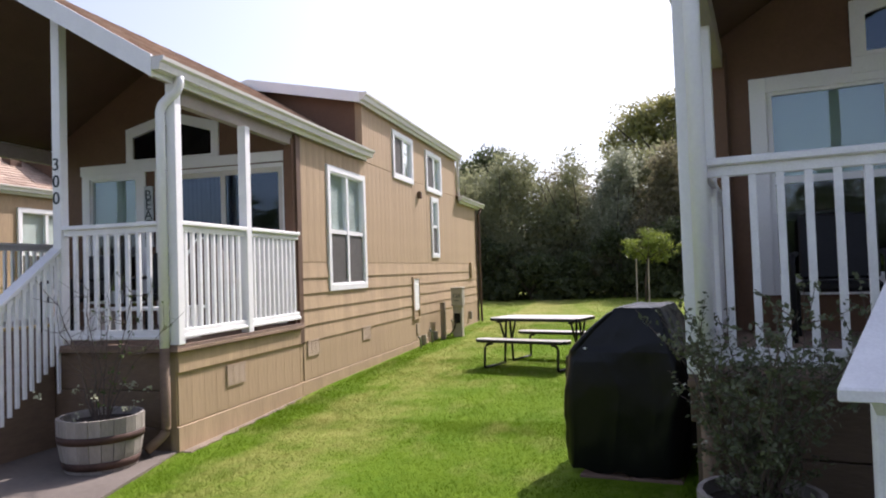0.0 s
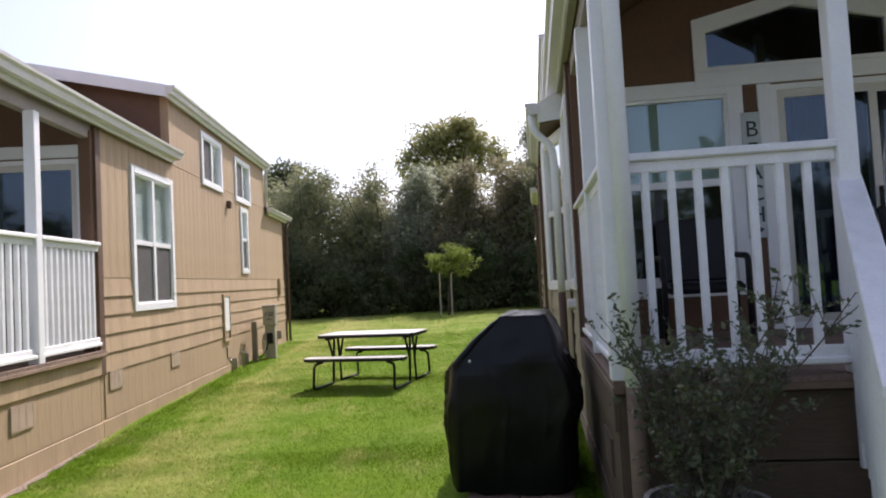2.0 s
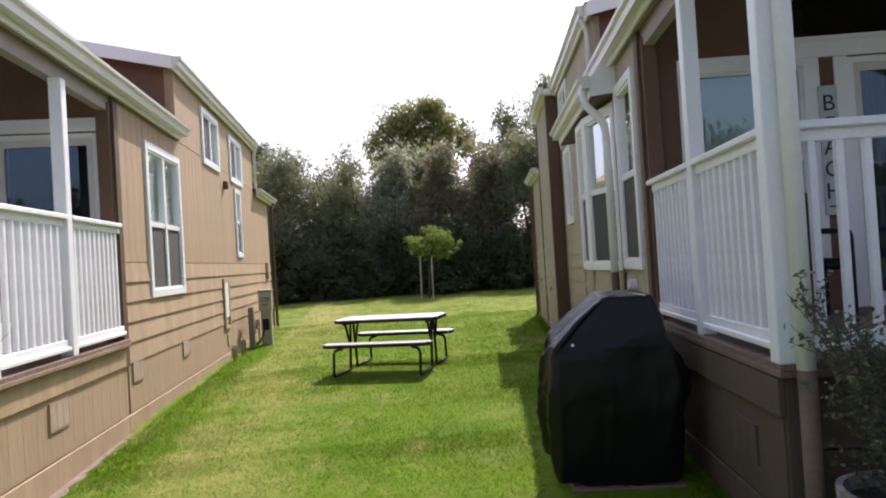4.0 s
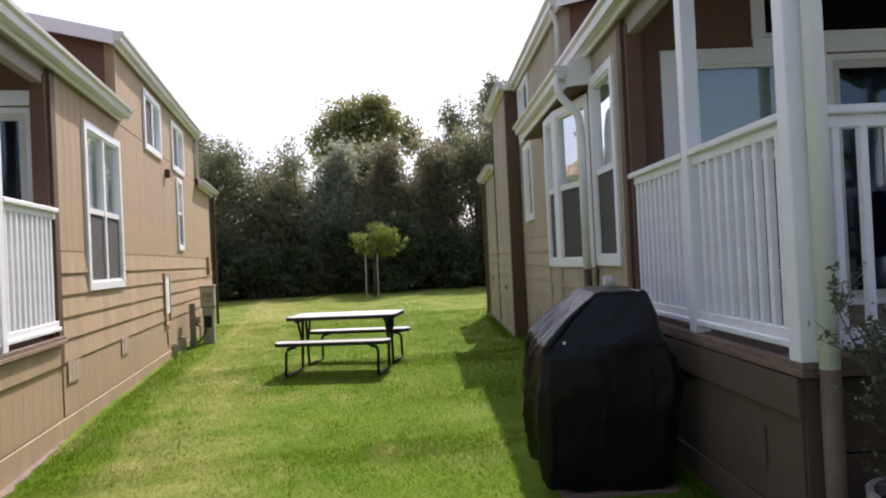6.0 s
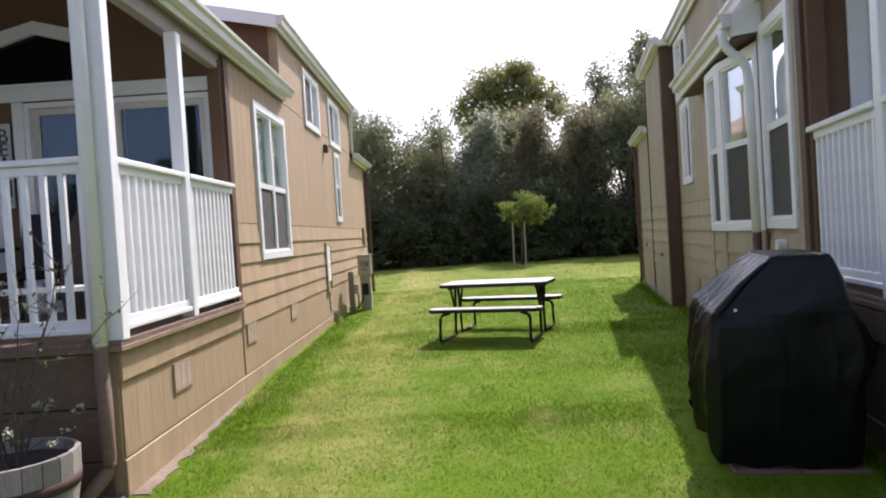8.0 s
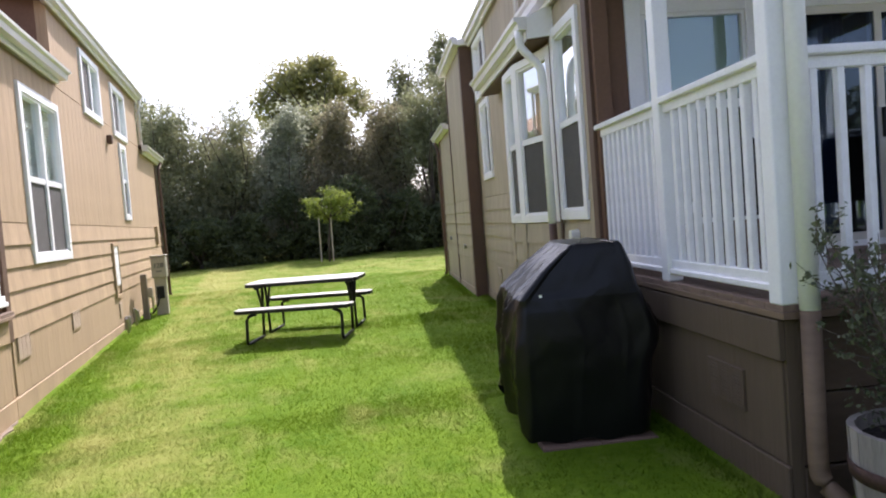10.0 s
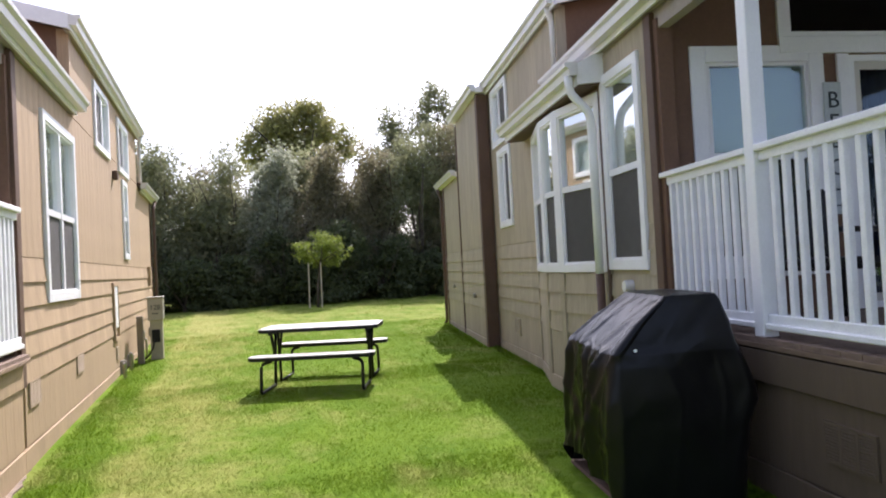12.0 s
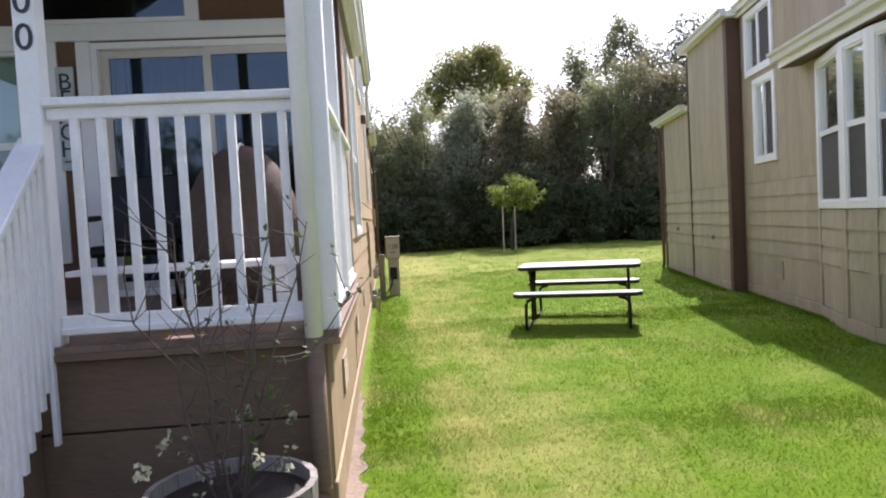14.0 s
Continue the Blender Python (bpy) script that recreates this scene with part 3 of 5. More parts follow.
    for a, b, o in ((dd0 + 0.05, mid + 0.04, 0.012), (mid - 0.04, dd1 - 0.05, 0.05)):
        bm = bmesh.new()
        for d0, d1, z0, z1 in ring(a, b, dz0 + 0.01, dz1 - 0.05, 0.065):
            sbox(bm, sg, s + o, s + o + 0.034, d0, d1, z0, z1)
        part("door_sash", bm, M_FRAME, e, "almond vinyl sliding sash")
        spart("pane", M_GLASS_DOOR, e, sg, s + o + 0.015, s + o + 0.02, a + 0.065, b - 0.065, dz0 + 0.075, dz1 - 0.115).visible_shadow = False
    bm = bmesh.new()
    sbox(bm, sg, s - 0.022, s + 0.012, mid + 0.0, mid + 0.025, 1.95, 2.2)
    part("handle", bm, M_BLACK, e, "black door pull", bevel=0.004)
    # curtain folds behind the glass
    bm = bmesh.new()
    n = 60
    a, b = curtain
    top_v, bot_v = [], []
    for i in range(n + 1):
        d = a + (b - a) * i / n
        off = 0.17 + 0.025 * math.sin(i * 1.3) + 0.008 * math.sin(i * 3.1)
        top_v.append(bm.verts.new((s + off, sg * d, dz1 - 0.04)))
        bot_v.append(bm.verts.new((s + off * 1.05, sg * d, dz0 + 0.05)))
    for i in range(n):
        bm.faces.new((bot_v[i], bot_v[i + 1], top_v[i + 1], top_v[i]))
    part("curtain", bm, M_CURTAIN, e, "blue-grey drawn curtain", smooth=True)


def porch_sign(house_m, sg, d0, d1, z0, z1):
    e = thing("beach_sign", house_m, "whitewashed vertical wooden sign lettered BEACH with an arrow", "sign", "porch signs")
    s = 2.5
    spart("board", M_SIGN, e, sg, s - 0.045, s - 0.026, d0, d1, z0, z1, bevel=0.003)
    h = (z1 - z0 - 0.16) / 5
    for i, ch in enumerate("BEACH"):
        m = Matrix.Translation((s - 0.047, sg * (d0 + d1) / 2, z1 - 0.06 - h * (i + 0.5))) @ Matrix(((0, 0, -1, 0), (-1, 0, 0, 0), (0, 1, 0, 0), (0, 0, 0, 1)))
        text_mesh("letter", ch, 0.19, M_INK, e, m)
    bm = bmesh.new()
    c, zz, r = (d0 + d1) / 2, z0 + 0.07, -1
    pts = [(-0.045, -0.006), (0.015, -0.006), (0.015, -0.024), (0.05, 0), (0.015, 0.024), (0.015, 0.006), (-0.045, 0.006)]
    prism(bm, pts, lambda p, q, a: (a, sg * c - p, zz + q), s - 0.049, s - 0.044)
    part("arrow", bm, M_INK, e)


def stairs(house, sg, d0, d1, rise_n=5, run=0.26):
    e = new("stairs")
    e.parent = house
    top = DECK - 0.02
    base = 0.04
    h = (top - base) / (rise_n + 1)
    for k in range(rise_n):
        z = top - (k + 1) * h
        s = -0.02 - k * run
        spart("tread", M_DECK, e, sg, s - run - 0.03, s, d0 + 0.02, d1 - 0.02, z - 0.04, z, label="worn brown stair tread", bevel=0.005)
        spart("riser", M_SKIRT, e, sg, s - 0.02, s, d0 + 0.03, d1 - 0.03, z, z + h - 0.041)
    spart("riser", M_SKIRT, e, sg, -rise_n * run - 0.02, -rise_n * run - 0.002, d0 + 0.03, d1 - 0.03, base - 0.1, base + h - 0.045)
    for d in (d0 - 0.02, d1 - 0.02):
        bm = bmesh.new()
        n = rise_n * run
        prism(bm, [(-0.02, top - 0.05), (-0.02, base - 0.12), (-n - 0.02, base - 0.12), (-n - 0.02, base + h - 0.09)], lambda p, q, a: (p, sg * a, q), d, d + 0.04)
        part("stringer", bm, M_SKIRT, e, "brown closed stair side")


def stair_rail(house, sg, d, s1=-1.06, z_top=2.02, z_end=1.24, d_end=None):
    """A sloping handrail from the porch post (s = 0) down to s1, splayed from d to d_end."""
    d_end = d if d_end is None else d_end
    e = new("stair_railing")
    e.parent = house
    zc = lambda s: z_top + (z_end - z_top) * s / s1
    dc = lambda s: d + (d_end - d) * s / s1
    lay = lambda p, q, a: (p, sg * (dc(p) + a), q)
    newel = s1 * 0.9
    bm = bmesh.new()
    prism(bm, [(0.03, zc(0.03)), (s1 - 0.14, zc(s1 - 0.14)), (s1 - 0.14, zc(s1 - 0.14) - 0.045), (0.03, zc(0.03) - 0.045)], lay, -0.065, 0.065)
    part("handrail", bm, M_WHITE_OLD, e, "wide white painted handrail", bevel=0.006)
    bm = bmesh.new()
    prism(bm, [(0.0, zc(0) - 0.05), (newel, zc(newel) - 0.05), (newel, zc(newel) - 0.13), (0.0, zc(0) - 0.13)], lay, -0.02, 0.02)
    part("rail", bm, M_WHITE_OLD, e)
    n = round(abs(newel) / 0.105)
    for k in range(n):
        s = -0.07 - k * (abs(newel) - 0.1) / n
        bm = bmesh.new()
        sbox(bm, sg, s - 0.019, s + 0.019, dc(s) - 0.045, dc(s) - 0.021, zc(s) - (1.38 if k == 0 else 1.05), zc(s) - 0.07)
        part("baluster", bm, M_WHITE_OLD, e, bevel=0.004)
    c = dc(newel)
    spart("newel", M_WHITE_OLD, e, sg, newel - 0.045, newel + 0.045, c - 0.045, c + 0.045, 0.02, zc(newel) - 0.05, bevel=0.008)
    bm = bmesh.new()
    prism(bm, [(newel - 0.05, zc(newel) - 0.07), (s1 - 0.04, zc(s1) - 0.07), (newel - 0.05, zc(newel) - 0.26)], lay, -0.02, 0.02)
    part("bracket", bm, M_WHITE_OLD, e)


def roof_set(house, sg, rear_eave=3.5, s_end=13.7, dormer=(4.64, 11.17), gut=True):
    roof_slab(house, sg, -0.34, dormer[0] + 0.4, -0.08, EAVE, 1.9, SLOPE)
    gable_fascia(house, sg, -0.34, -0.08, EAVE + 0.03, 1.9, SLOPE)
    roof_slab(house, sg, dormer[0], dormer[1], -0.06, 4.53, 1.9, 0.2, name="dormer_roof")
    gable_fascia(house, sg, dormer[0], -0.06, 4.55, 1.9, 0.2, depth=0.17)
    roof_slab(house, sg, dormer[1] - 0.1, s_end, -0.08, rear_eave, 1.9, 0.5, name="rear_roof")
    # fascia boards behind the gutters
    for a, b, z in ((-0.34, dormer[0] + 0.2, EAVE), (dormer[0], dormer[1], 4.53), (dormer[1], s_end, rear_eave)):
        spart("eave_board", M_WHITE, house, sg, a, b, -0.078, -0.055, z - 0.17, z - 0.012)
        spart("eave_board", M_WHITE, house, sg, a, b, WIDE + 0.055, WIDE + 0.078, z - 0.17, z - 0.012)
    for a, b, z in ((-0.30, dormer[0] + 0.2, EAVE), (dormer[0] + 0.04, dormer[1], 4.53), (dormer[1], s_end, rear_eave)):
        spart("soffit", M_BEAM, house, sg, a, b, -0.055, 0.0, z - 0.16, z - 0.14)
    for q in (dormer[0] + 0.17,):
        spart("corner_board", M_TAN if sg > 0 else M_OLIVE, house, sg, q, q + 0.11, -0.02, 0.06, 3.55, 4.38, bevel=0.003)
    # walls of the raised part
    for s in (dormer[0] + 0.185, dormer[1] - 0.2):
        bm = bmesh.new()
        prism(bm, [(0.003, 3.4), (WIDE - 0.003, 3.4), (WIDE - 0.003, 4.42), (1.9, 4.8), (0.003, 4.42)], lambda p, q, a: (a, sg * p, q), s, s + 0.1)
        part("dormer_wall", bm, M_BROWN_WALL, house, "brown painted end wall of the raised roof")


def porch_frame(house, sg, rail_d1, stair_d1, off, rim):
    lip = off - 0.05
    front = -0.06 if off > 0 else -0.075
    """Deck, posts, rails and skirt of the porch."""
    n = 17
    for k in range(n):
        w = (2.49 - front) / n
        spart("deck_board", M_DECK, house, sg, front + 0.01 + k * w, front + 0.01 + (k + 1) * w - 0.006, lip + 0.006, WIDE, DECK - 0.03, DECK)
    spart("deck_rim", rim, house, sg, front, 2.5, lip, 0.02, DECK - 0.065, DECK - 0.032, bevel=0.003)
    spart("deck_rim", M_SKIRT, house, sg, front, 0.0, 0.021, WIDE, DECK - 0.065, DECK - 0.032)
    # posts
    top = lambda d: EAVE - 0.14 + SLOPE * (min(d, 3.8 - d) + 0.08)
    for s, d, zt in ((0.0, off, 3.5), (1.25, off + 0.02, 3.32), (0.0, rail_d1 + 0.06, top(rail_d1)), (0.0, stair_d1 + 0.06, top(stair_d1)), (0.05, WIDE - 0.06, 3.5), (1.25, WIDE - 0.06, 3.32)):
        spart("post", M_WHITE, house, sg, s - 0.05, s + 0.05, d - 0.05, d + 0.05, DECK, zt, bevel=0.006)
    for d in (0.06, WIDE - 0.06):
        spart("beam", M_BEAM, house, sg, 0.1, 2.5, d - 0.045, d + 0.045, 3.32, 3.5, bevel=0.004)
    # railings
    balustrade(house, sg, "s", 0.05, 1.2, off + 0.02, 2.2, DECK, 0.11)
    balustrade(house, sg, "s", 1.3, 2.46, off + 0.02, 2.2, DECK, 0.11)
    balustrade(house, sg, "d", off + 0.05, rail_d1 + 0.01, 0.0, 2.2, DECK)
    balustrade(house, sg, "d", stair_d1 + 0.11, WIDE - 0.11, 0.0, 2.2, DECK)
    balustrade(house, sg, "s", 0.1, 1.2, WIDE - 0.06, 2.2, DECK, 0.12)
    balustrade(house, sg, "s", 1.3, 2.46, WIDE - 0.06, 2.2, DECK, 0.12)
    # corner board where the porch meets the wall
    spart("corner_board", M_BROWN, house, sg, 2.46, 2.58, -0.03, 0.14, 0.78, 3.46, bevel=0.004)
    spart("corner_board", M_BROWN_WALL, house, sg, 2.4, 2.5, 0.0, 0.12, DECK, 3.4)


def shell(house, sg, mat, holes, face2=0.0):
    """Side walls, back and the inside surfaces."""
    stands = lambda q, z: (z < EAVE - 0.16 or 4.82 < q < 11.1) and not any(a < q < b and c < z < d for a, b, c, d in holes)
    zs = [0.0, EAVE - 0.16, 4.42] + [z for h in holes for z in h[2:]]
    ss = [2.5, LONG, 4.82, 11.1] + [q for h in holes for q in h[:2]]
    bm = bmesh.new()
    grid_wall(bm, sg, 0.0, 0.1, ss, zs, stands)
    part("side_wall", bm, mat, house, "painted side wall behind the siding")
    bm = bmesh.new()
    grid_wall(bm, sg, WIDE - 0.1, WIDE, (2.6, 4.82, 11.1, LONG), (0.0, EAVE - 0.16, 4.42), lambda q, z: z < EAVE - 0.16 or 4.82 < q < 11.1)
    part("side_wall", bm, mat, house)
    bm = bmesh.new()
    prism(bm, [(0.1, 0.0), (WIDE - 0.1, 0.0), (WIDE - 0.1, 3.4), (1.9, 4.3), (0.1, 3.4)], lambda p, q, a: (a, sg * p, q), LONG - 0.1, LONG)
    part("back_wall", bm, mat, house)
    # added floor and partition, coloured near black so rooms look unlit
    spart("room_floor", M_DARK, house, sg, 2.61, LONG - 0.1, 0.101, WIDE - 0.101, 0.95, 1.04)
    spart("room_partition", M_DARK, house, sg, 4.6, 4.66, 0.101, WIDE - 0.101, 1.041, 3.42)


def cladding(house, sg, mat, wins, s_end, skirt, wide=0.2):
    """Skirt planks, base board, lapped boards and grooved upper panels of the street-side wall."""
    full = [(a, b, c, d) for a, b, c, d in wins]
    spart("under_porch_wall", skirt, house, sg, 0.0, 2.49, 0.0, 0.06, -0.1, DECK - 0.08)
    planks(house, sg, 0.02, 2.46, 0.30, 0.785, skirt, w=wide)
    planks(house, sg, 2.58, s_end, 0.30, 0.80, mat, w=wide)
    spart("band_board", skirt, house, sg, 0.0, 2.46, -0.035, 0.0, 0.785, 0.975, bevel=0.005)
    spart("base_board", skirt, house, sg, 0.0, 2.5, -0.022, 0.0, -0.15, 0.29, bevel=0.005)
    spart("base_board", mat, house, sg, 2.503, s_end, -0.022, 0.0, -0.15, 0.29, bevel=0.005)
    lap_boards(house, sg, 2.58, s_end, 0.80, 1.82, 5, mat, gaps=[(a, b, c) for a, b, c, d in wins if c < 1.8])
    planks(house, sg, 2.58, s_end, 1.825, EAVE - 0.18, mat, holes=full, w=wide)
    planks(house, sg, 4.93, min(s_end, 11.0), EAVE - 0.17, 4.37, mat, holes=full, w=wide)
    # front skirt below the deck
    for k, (z0, z1) in enumerate(((-0.1, 0.28), (0.29, 0.62), (0.63, DECK - 0.08))):
        # right house takes the copy with shade coloured in
        spart("skirt_board", M_SKIRT if sg > 0 else M_SKIRT_SHADED, house, sg, 0.0 - 0.006 * (k == 0), 0.05, 0.062, WIDE, z0, z1, bevel=0.004)


def build_left():
    sg = 1
    h = thing("park_home", LEFT, "tan park home numbered 300 with covered white-railed porch", "house", "park homes")
    win = [(3.39, 4.83, 1.42, 3.21), (6.28, 7.48, 3.37, 4.26), (8.40, 9.62, 3.35, 4.23), (8.71, 9.29, 1.94, 3.26)]
    shell(h, sg, M_TAN, [(a + 0.09, b - 0.09, c + 0.09, d - 0.09) for a, b, c, d in win])
    cladding(h, sg, M_TAN, win, LONG, M_TAN)
    porch_front(h, sg, (2.37, 3.17), (0.14, 1.98), (0.04, 3.30), 1.82, (1.02, 1.87), 0.61)
    porch_frame(h, sg, 1.2, 2.45, -0.03, M_DECK_EDGE)
    stairs(h, sg, 1.36, 2.42)
    stair_rail(h, sg, 1.29, s1=-1.08, z_end=1.36, d_end=1.07)
    stair_rail(h, sg, 2.52)
    roof_set(h, sg)
    gutter(h, sg, -0.36, 4.89, -0.08, EAVE - 0.01)
    gutter(h, sg, 4.62, 11.19, -0.06, 4.52)
    gutter(h, sg, 11.0, 13.72, -0.08, 3.49)
    side_window(h, sg, *win[0], cols=2, split=0.47, glass=M_GLASS_CLEAR)
    side_window(h, sg, *win[1], cols=2, slider=True, glass=M_GLASS_CLEAR)
    side_window(h, sg, *win[2], cols=2, slider=True, glass=M_GLASS_CLEAR)
    side_window(h, sg, *win[3], cols=1, split=0.52, glass=M_GLASS_CLEAR)
    front_downpipe(h, sg, 0.04)
    for s, z in ((0.81, 0.525), (2.67, 0.59), (4.59, 0.60)):
        vent(h, sg, s, z, face=-0.012, mat=M_VENT)
    # far corner board and its downpipe
    spart("corner_board", M_BROWN, h, sg, LONG - 0.04, LONG + 0.06, -0.035, 0.1, 0.0, 3.3, bevel=0.004)
    downpipe(h, "downpipe", sg, [(13.55, -0.13, 3.4), (13.3, -0.09, 3.2), (13.3, -0.09, 0.25), (13.42, -0.16, 0.15)], M_BROWN, label="dark brown downpipe")
    downpipe(h, "downpipe", sg, [(11.05, -0.11, 4.42), (11.12, -0.06, 4.25), (11.12, -0.06, 3.5)], M_CREAM, label="cream downpipe between roofs")
    # access hatch, wall lamp and outlets
    hatch = new("access_hatch")
    hatch.parent = h
    bm = bmesh.new()
    for a, b, c, d in ring(7.22, 7.66, 0.72, 1.56, 0.05):
        sbox(bm, sg, a, b, -0.05, -0.01, d * 0 + c, d)
    part("hatch_frame", bm, M_TAN, hatch)
    spart("hatch_door", M_WHITE, hatch, sg, 7.27, 7.61, -0.04, -0.012, 0.90, 1.51, label="small white hatch door", bevel=0.006)
    spart("outlet_cover", M_VENT, h, sg, 7.42, 7.62, -0.03, -0.012, 0.42, 0.62, bevel=0.006)
    spart("wall_lamp", M_BROWN, h, sg, 7.76, 7.86, -0.09, -0.012, 3.13, 3.27, label="small brown wall lamp", bevel=0.012)
    spart("junction_box", M_TAN, h, sg, 12.25, 12.45, -0.08, -0.012, 1.45, 1.85, bevel=0.008)
    for s, z in ((7.75, 0.30), (8.6, 0.30), (10.4, 0.55), (12.0, 0.5)):
        spart("utility_stub", M_METALPIPE, h, sg, s, s + 0.06, -0.10, -0.012, z - 0.12, z + 0.08, bevel=0.01)
    return h


def front_downpipe(h, sg, d):
    downpipe(h, "downpipe", sg, [(-0.04, -0.13, 3.52), (-0.04, -0.13, 3.41), (-0.095, d, 3.25), (-0.095, d, 1.03)], M_WHITE, 0.044, "white painted downpipe")
    downpipe(h, "downpipe", sg, [(-0.095, d, 1.03), (-0.095, d, 0.26), (-0.26, d + 0.08, 0.14)], M_SKIRT, 0.044, "brown painted foot of the downpipe")


def build_right():
    sg = -1
    h = thing("park_home", RIGHT, "olive-tan park home with covered white-railed porch and bay window", "house", "park homes")
    win = [(2.72, 3.56, 1.45, 3.25), (7.27, 8.1, 2.1, 3.32), (7.3, 8.4, 3.4, 4.34)]
    bay = [(3.62, -0.04), (4.45, -0.235), (5.03, -0.235), (6.02, -0.05)]  # outer corners of the three sides
    cut = lambda w: (w[0] + 0.09, w[1] - 0.09, w[2] + 0.09, w[3] - 0.09)
    shell(h, sg, M_OLIVE, [cut(w) for w in win])
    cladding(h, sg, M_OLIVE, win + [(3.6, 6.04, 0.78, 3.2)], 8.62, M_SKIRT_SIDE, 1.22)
    porch_front(h, sg, (0.43, 1.34), (1.68, 3.3), (1.07, 3.41), 1.9, (1.75, 2.3))
    porch_frame(h, sg, 1.1, 2.4, 0.01, M_SKIRT)
    stairs(h, sg, 1.26, 2.37)
    stair_rail(h, sg, 1.17, s1=-1.42, z_end=1.32, d_end=0.66)
    stair_rail(h, sg, 2.46, z_end=1.16)
    roof_set(h, sg)
    gutter(h, sg, -0.36, 5.0, -0.08, EAVE - 0.01)
    gutter(h, sg, 4.72, 8.5, -0.06, 4.52)
    side_window(h, sg, *win[0], cols=1, split=0.49)
    side_window(h, sg, *win[1], cols=2, slider=True)
    side_window(h, sg, *win[2], cols=2, slider=True)
    front_downpipe(h, sg, 0.065)
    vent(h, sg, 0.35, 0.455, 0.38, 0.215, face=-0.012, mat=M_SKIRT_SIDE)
    vent(h, sg, 7.2, 0.48, 0.3, 0.25, face=-0.012, mat=M_OLIVE)
    # three-sided bay window under its own low roof
    for name, z0, z1, inset in (("bay_body", 0.10, 1.425, 0.03), ("bay_body", 1.426, 3.2, 0.12)):
        bm = bmesh.new()
        pts = [(bay[0][0] + inset, -0.001), (bay[1][0] + 0.2 * inset, bay[1][1] + inset), (bay[2][0] - 0.2 * inset, bay[2][1] + inset), (bay[3][0] - inset, -0.001)]
        prism(bm, pts, lambda q, d, z: (q, sg * d, z), z0, z1)
        part(name, bm, M_OLIVE, h, "angled body of the bay window")
    for (s0, d0), (s1, d1) in zip(bay, bay[1:]):
        w = math.hypot(s1 - s0, d1 - d0)
        m = pose(s0, sg * d0, 0, 0, 0, math.degrees(math.atan2(sg * (d1 - d0), s1 - s0)))
        side_window(h, sg, 0.0, w, 1.43, 3.14, cols=1, split=0.50, trim=0.085, face=0.028, slats=True).matrix_basis = m
        e = new("bay_side")
        e.parent, e.matrix_basis = h, m
        lap_boards(e, sg, 0.02, w - 0.02, 0.80, 1.42, 3, M_OLIVE, face=0.03)
        planks(e, sg, 0.02, w - 0.02, 0.30, 0.79, M_OLIVE, face=0.03, w=1.35)
        spart("base_board", M_OLIVE, e, sg, 0.0, w, 0.005, 0.03, -0.1, 0.29, bevel=0.005)
        for q in (-0.01, w - 0.07):
            spart("bay_batten", M_OLIVE, e, sg, q, q + 0.08, -0.004, 0.029, 0.295, 1.42, bevel=0.004)
    spart("bay_corner_board", M_BROWN, h, sg, 3.57, 3.63, -0.035, 0.0, 0.1, 3.2)
    bm = bmesh.new()
    prism(bm, [(0.0, 3.51), (-0.27, 3.37), (-0.27, 3.18), (0.0, 3.205)], lambda p, q, a: (a, sg * p, q), 3.5, 6.5)
    part("bay_roof", bm, M_WHITE, h, "white boxed eave over the bay window")
    # thin soffit in brown: the eave's shadow line is put into its colour
    bm = bmesh.new()
    prism(bm, [(0.0, 3.202), (-0.25, 3.179), (-0.25, 3.165), (0.0, 3.188)], lambda p, q, a: (a, sg * p, q), 3.53, 6.47)
    part("bay_soffit", bm, M_BROWN, h, "underside of the bay eave, brown to carry its shadow line")
    gutter(h, sg, 3.46, 6.54, -0.27, 3.37)
    downpipe(h, "downpipe", sg, [(3.56, -0.33, 3.27), (3.56, -0.33, 3.12), (3.56, -0.14, 2.92), (3.58, -0.125, 2.74), (3.58, -0.125, 1.42)], M_WHITE, 0.04, "white swan-necked downpipe")
    downpipe(h, "downpipe", sg, [(3.58, -0.125, 1.42), (3.58, -0.125, 0.25), (3.46, -0.18, 0.16)], M_BROWN, 0.04, "brown painted foot of the downpipe")
    downpipe(h, "downpipe", sg, [(4.86, -0.10, 4.42), (4.90, -0.03, 4.25), (4.90, -0.03, 3.68)], M_CREAM, 0.035, "cream downpipe between roofs")
    # projecting bump-out towards the back, two heights
    p = -0.20
    spart("bumpout_wall", M_OLIVE, h, sg, 8.66, 10.95, p, -0.001, -0.1, 4.40)
    spart("bumpout_wall", M_OLIVE, h, sg, 10.95, LONG - 0.05, p, -0.001, -0.1, 3.35)
    for a, b, top in ((8.77, 10.91, 4.38), (10.99, 13.05, 3.33)):
        planks(h, sg, a, b, 0.30, 0.80, M_OLIVE, face=p, w=1.2)
        lap_boards(h, sg, a, b, 0.80, 1.82, 5, M_OLIVE, face=p)
        planks(h, sg, a, b, 1.825, top, M_OLIVE, face=p, w=1.2)
        spart("base_board", M_OLIVE, h, sg, a, b, p - 0.022, p, -0.15, 0.29, bevel=0.005)
    spart("corner_board", M_BROWN, h, sg, 8.6, 8.75, p - 0.03, -0.03, -0.1, 4.38, bevel=0.004)
    spart("corner_board", M_BROWN, h, sg, 10.92, 10.98, p - 0.03, p - 0.001, 0.1, 4.3)
    spart("corner_board", M_BROWN, h, sg, 13.05, 13.2, p - 0.03, 0.1, -0.1, 3.33, bevel=0.004)
    bm = bmesh.new()
    prism(bm, [(p - 0.06, 4.46), (0.3, 4.62), (0.3, 4.40), (p - 0.06, 4.38)], lambda q, z, a: (a, sg * q, z), 8.5, 11.08)
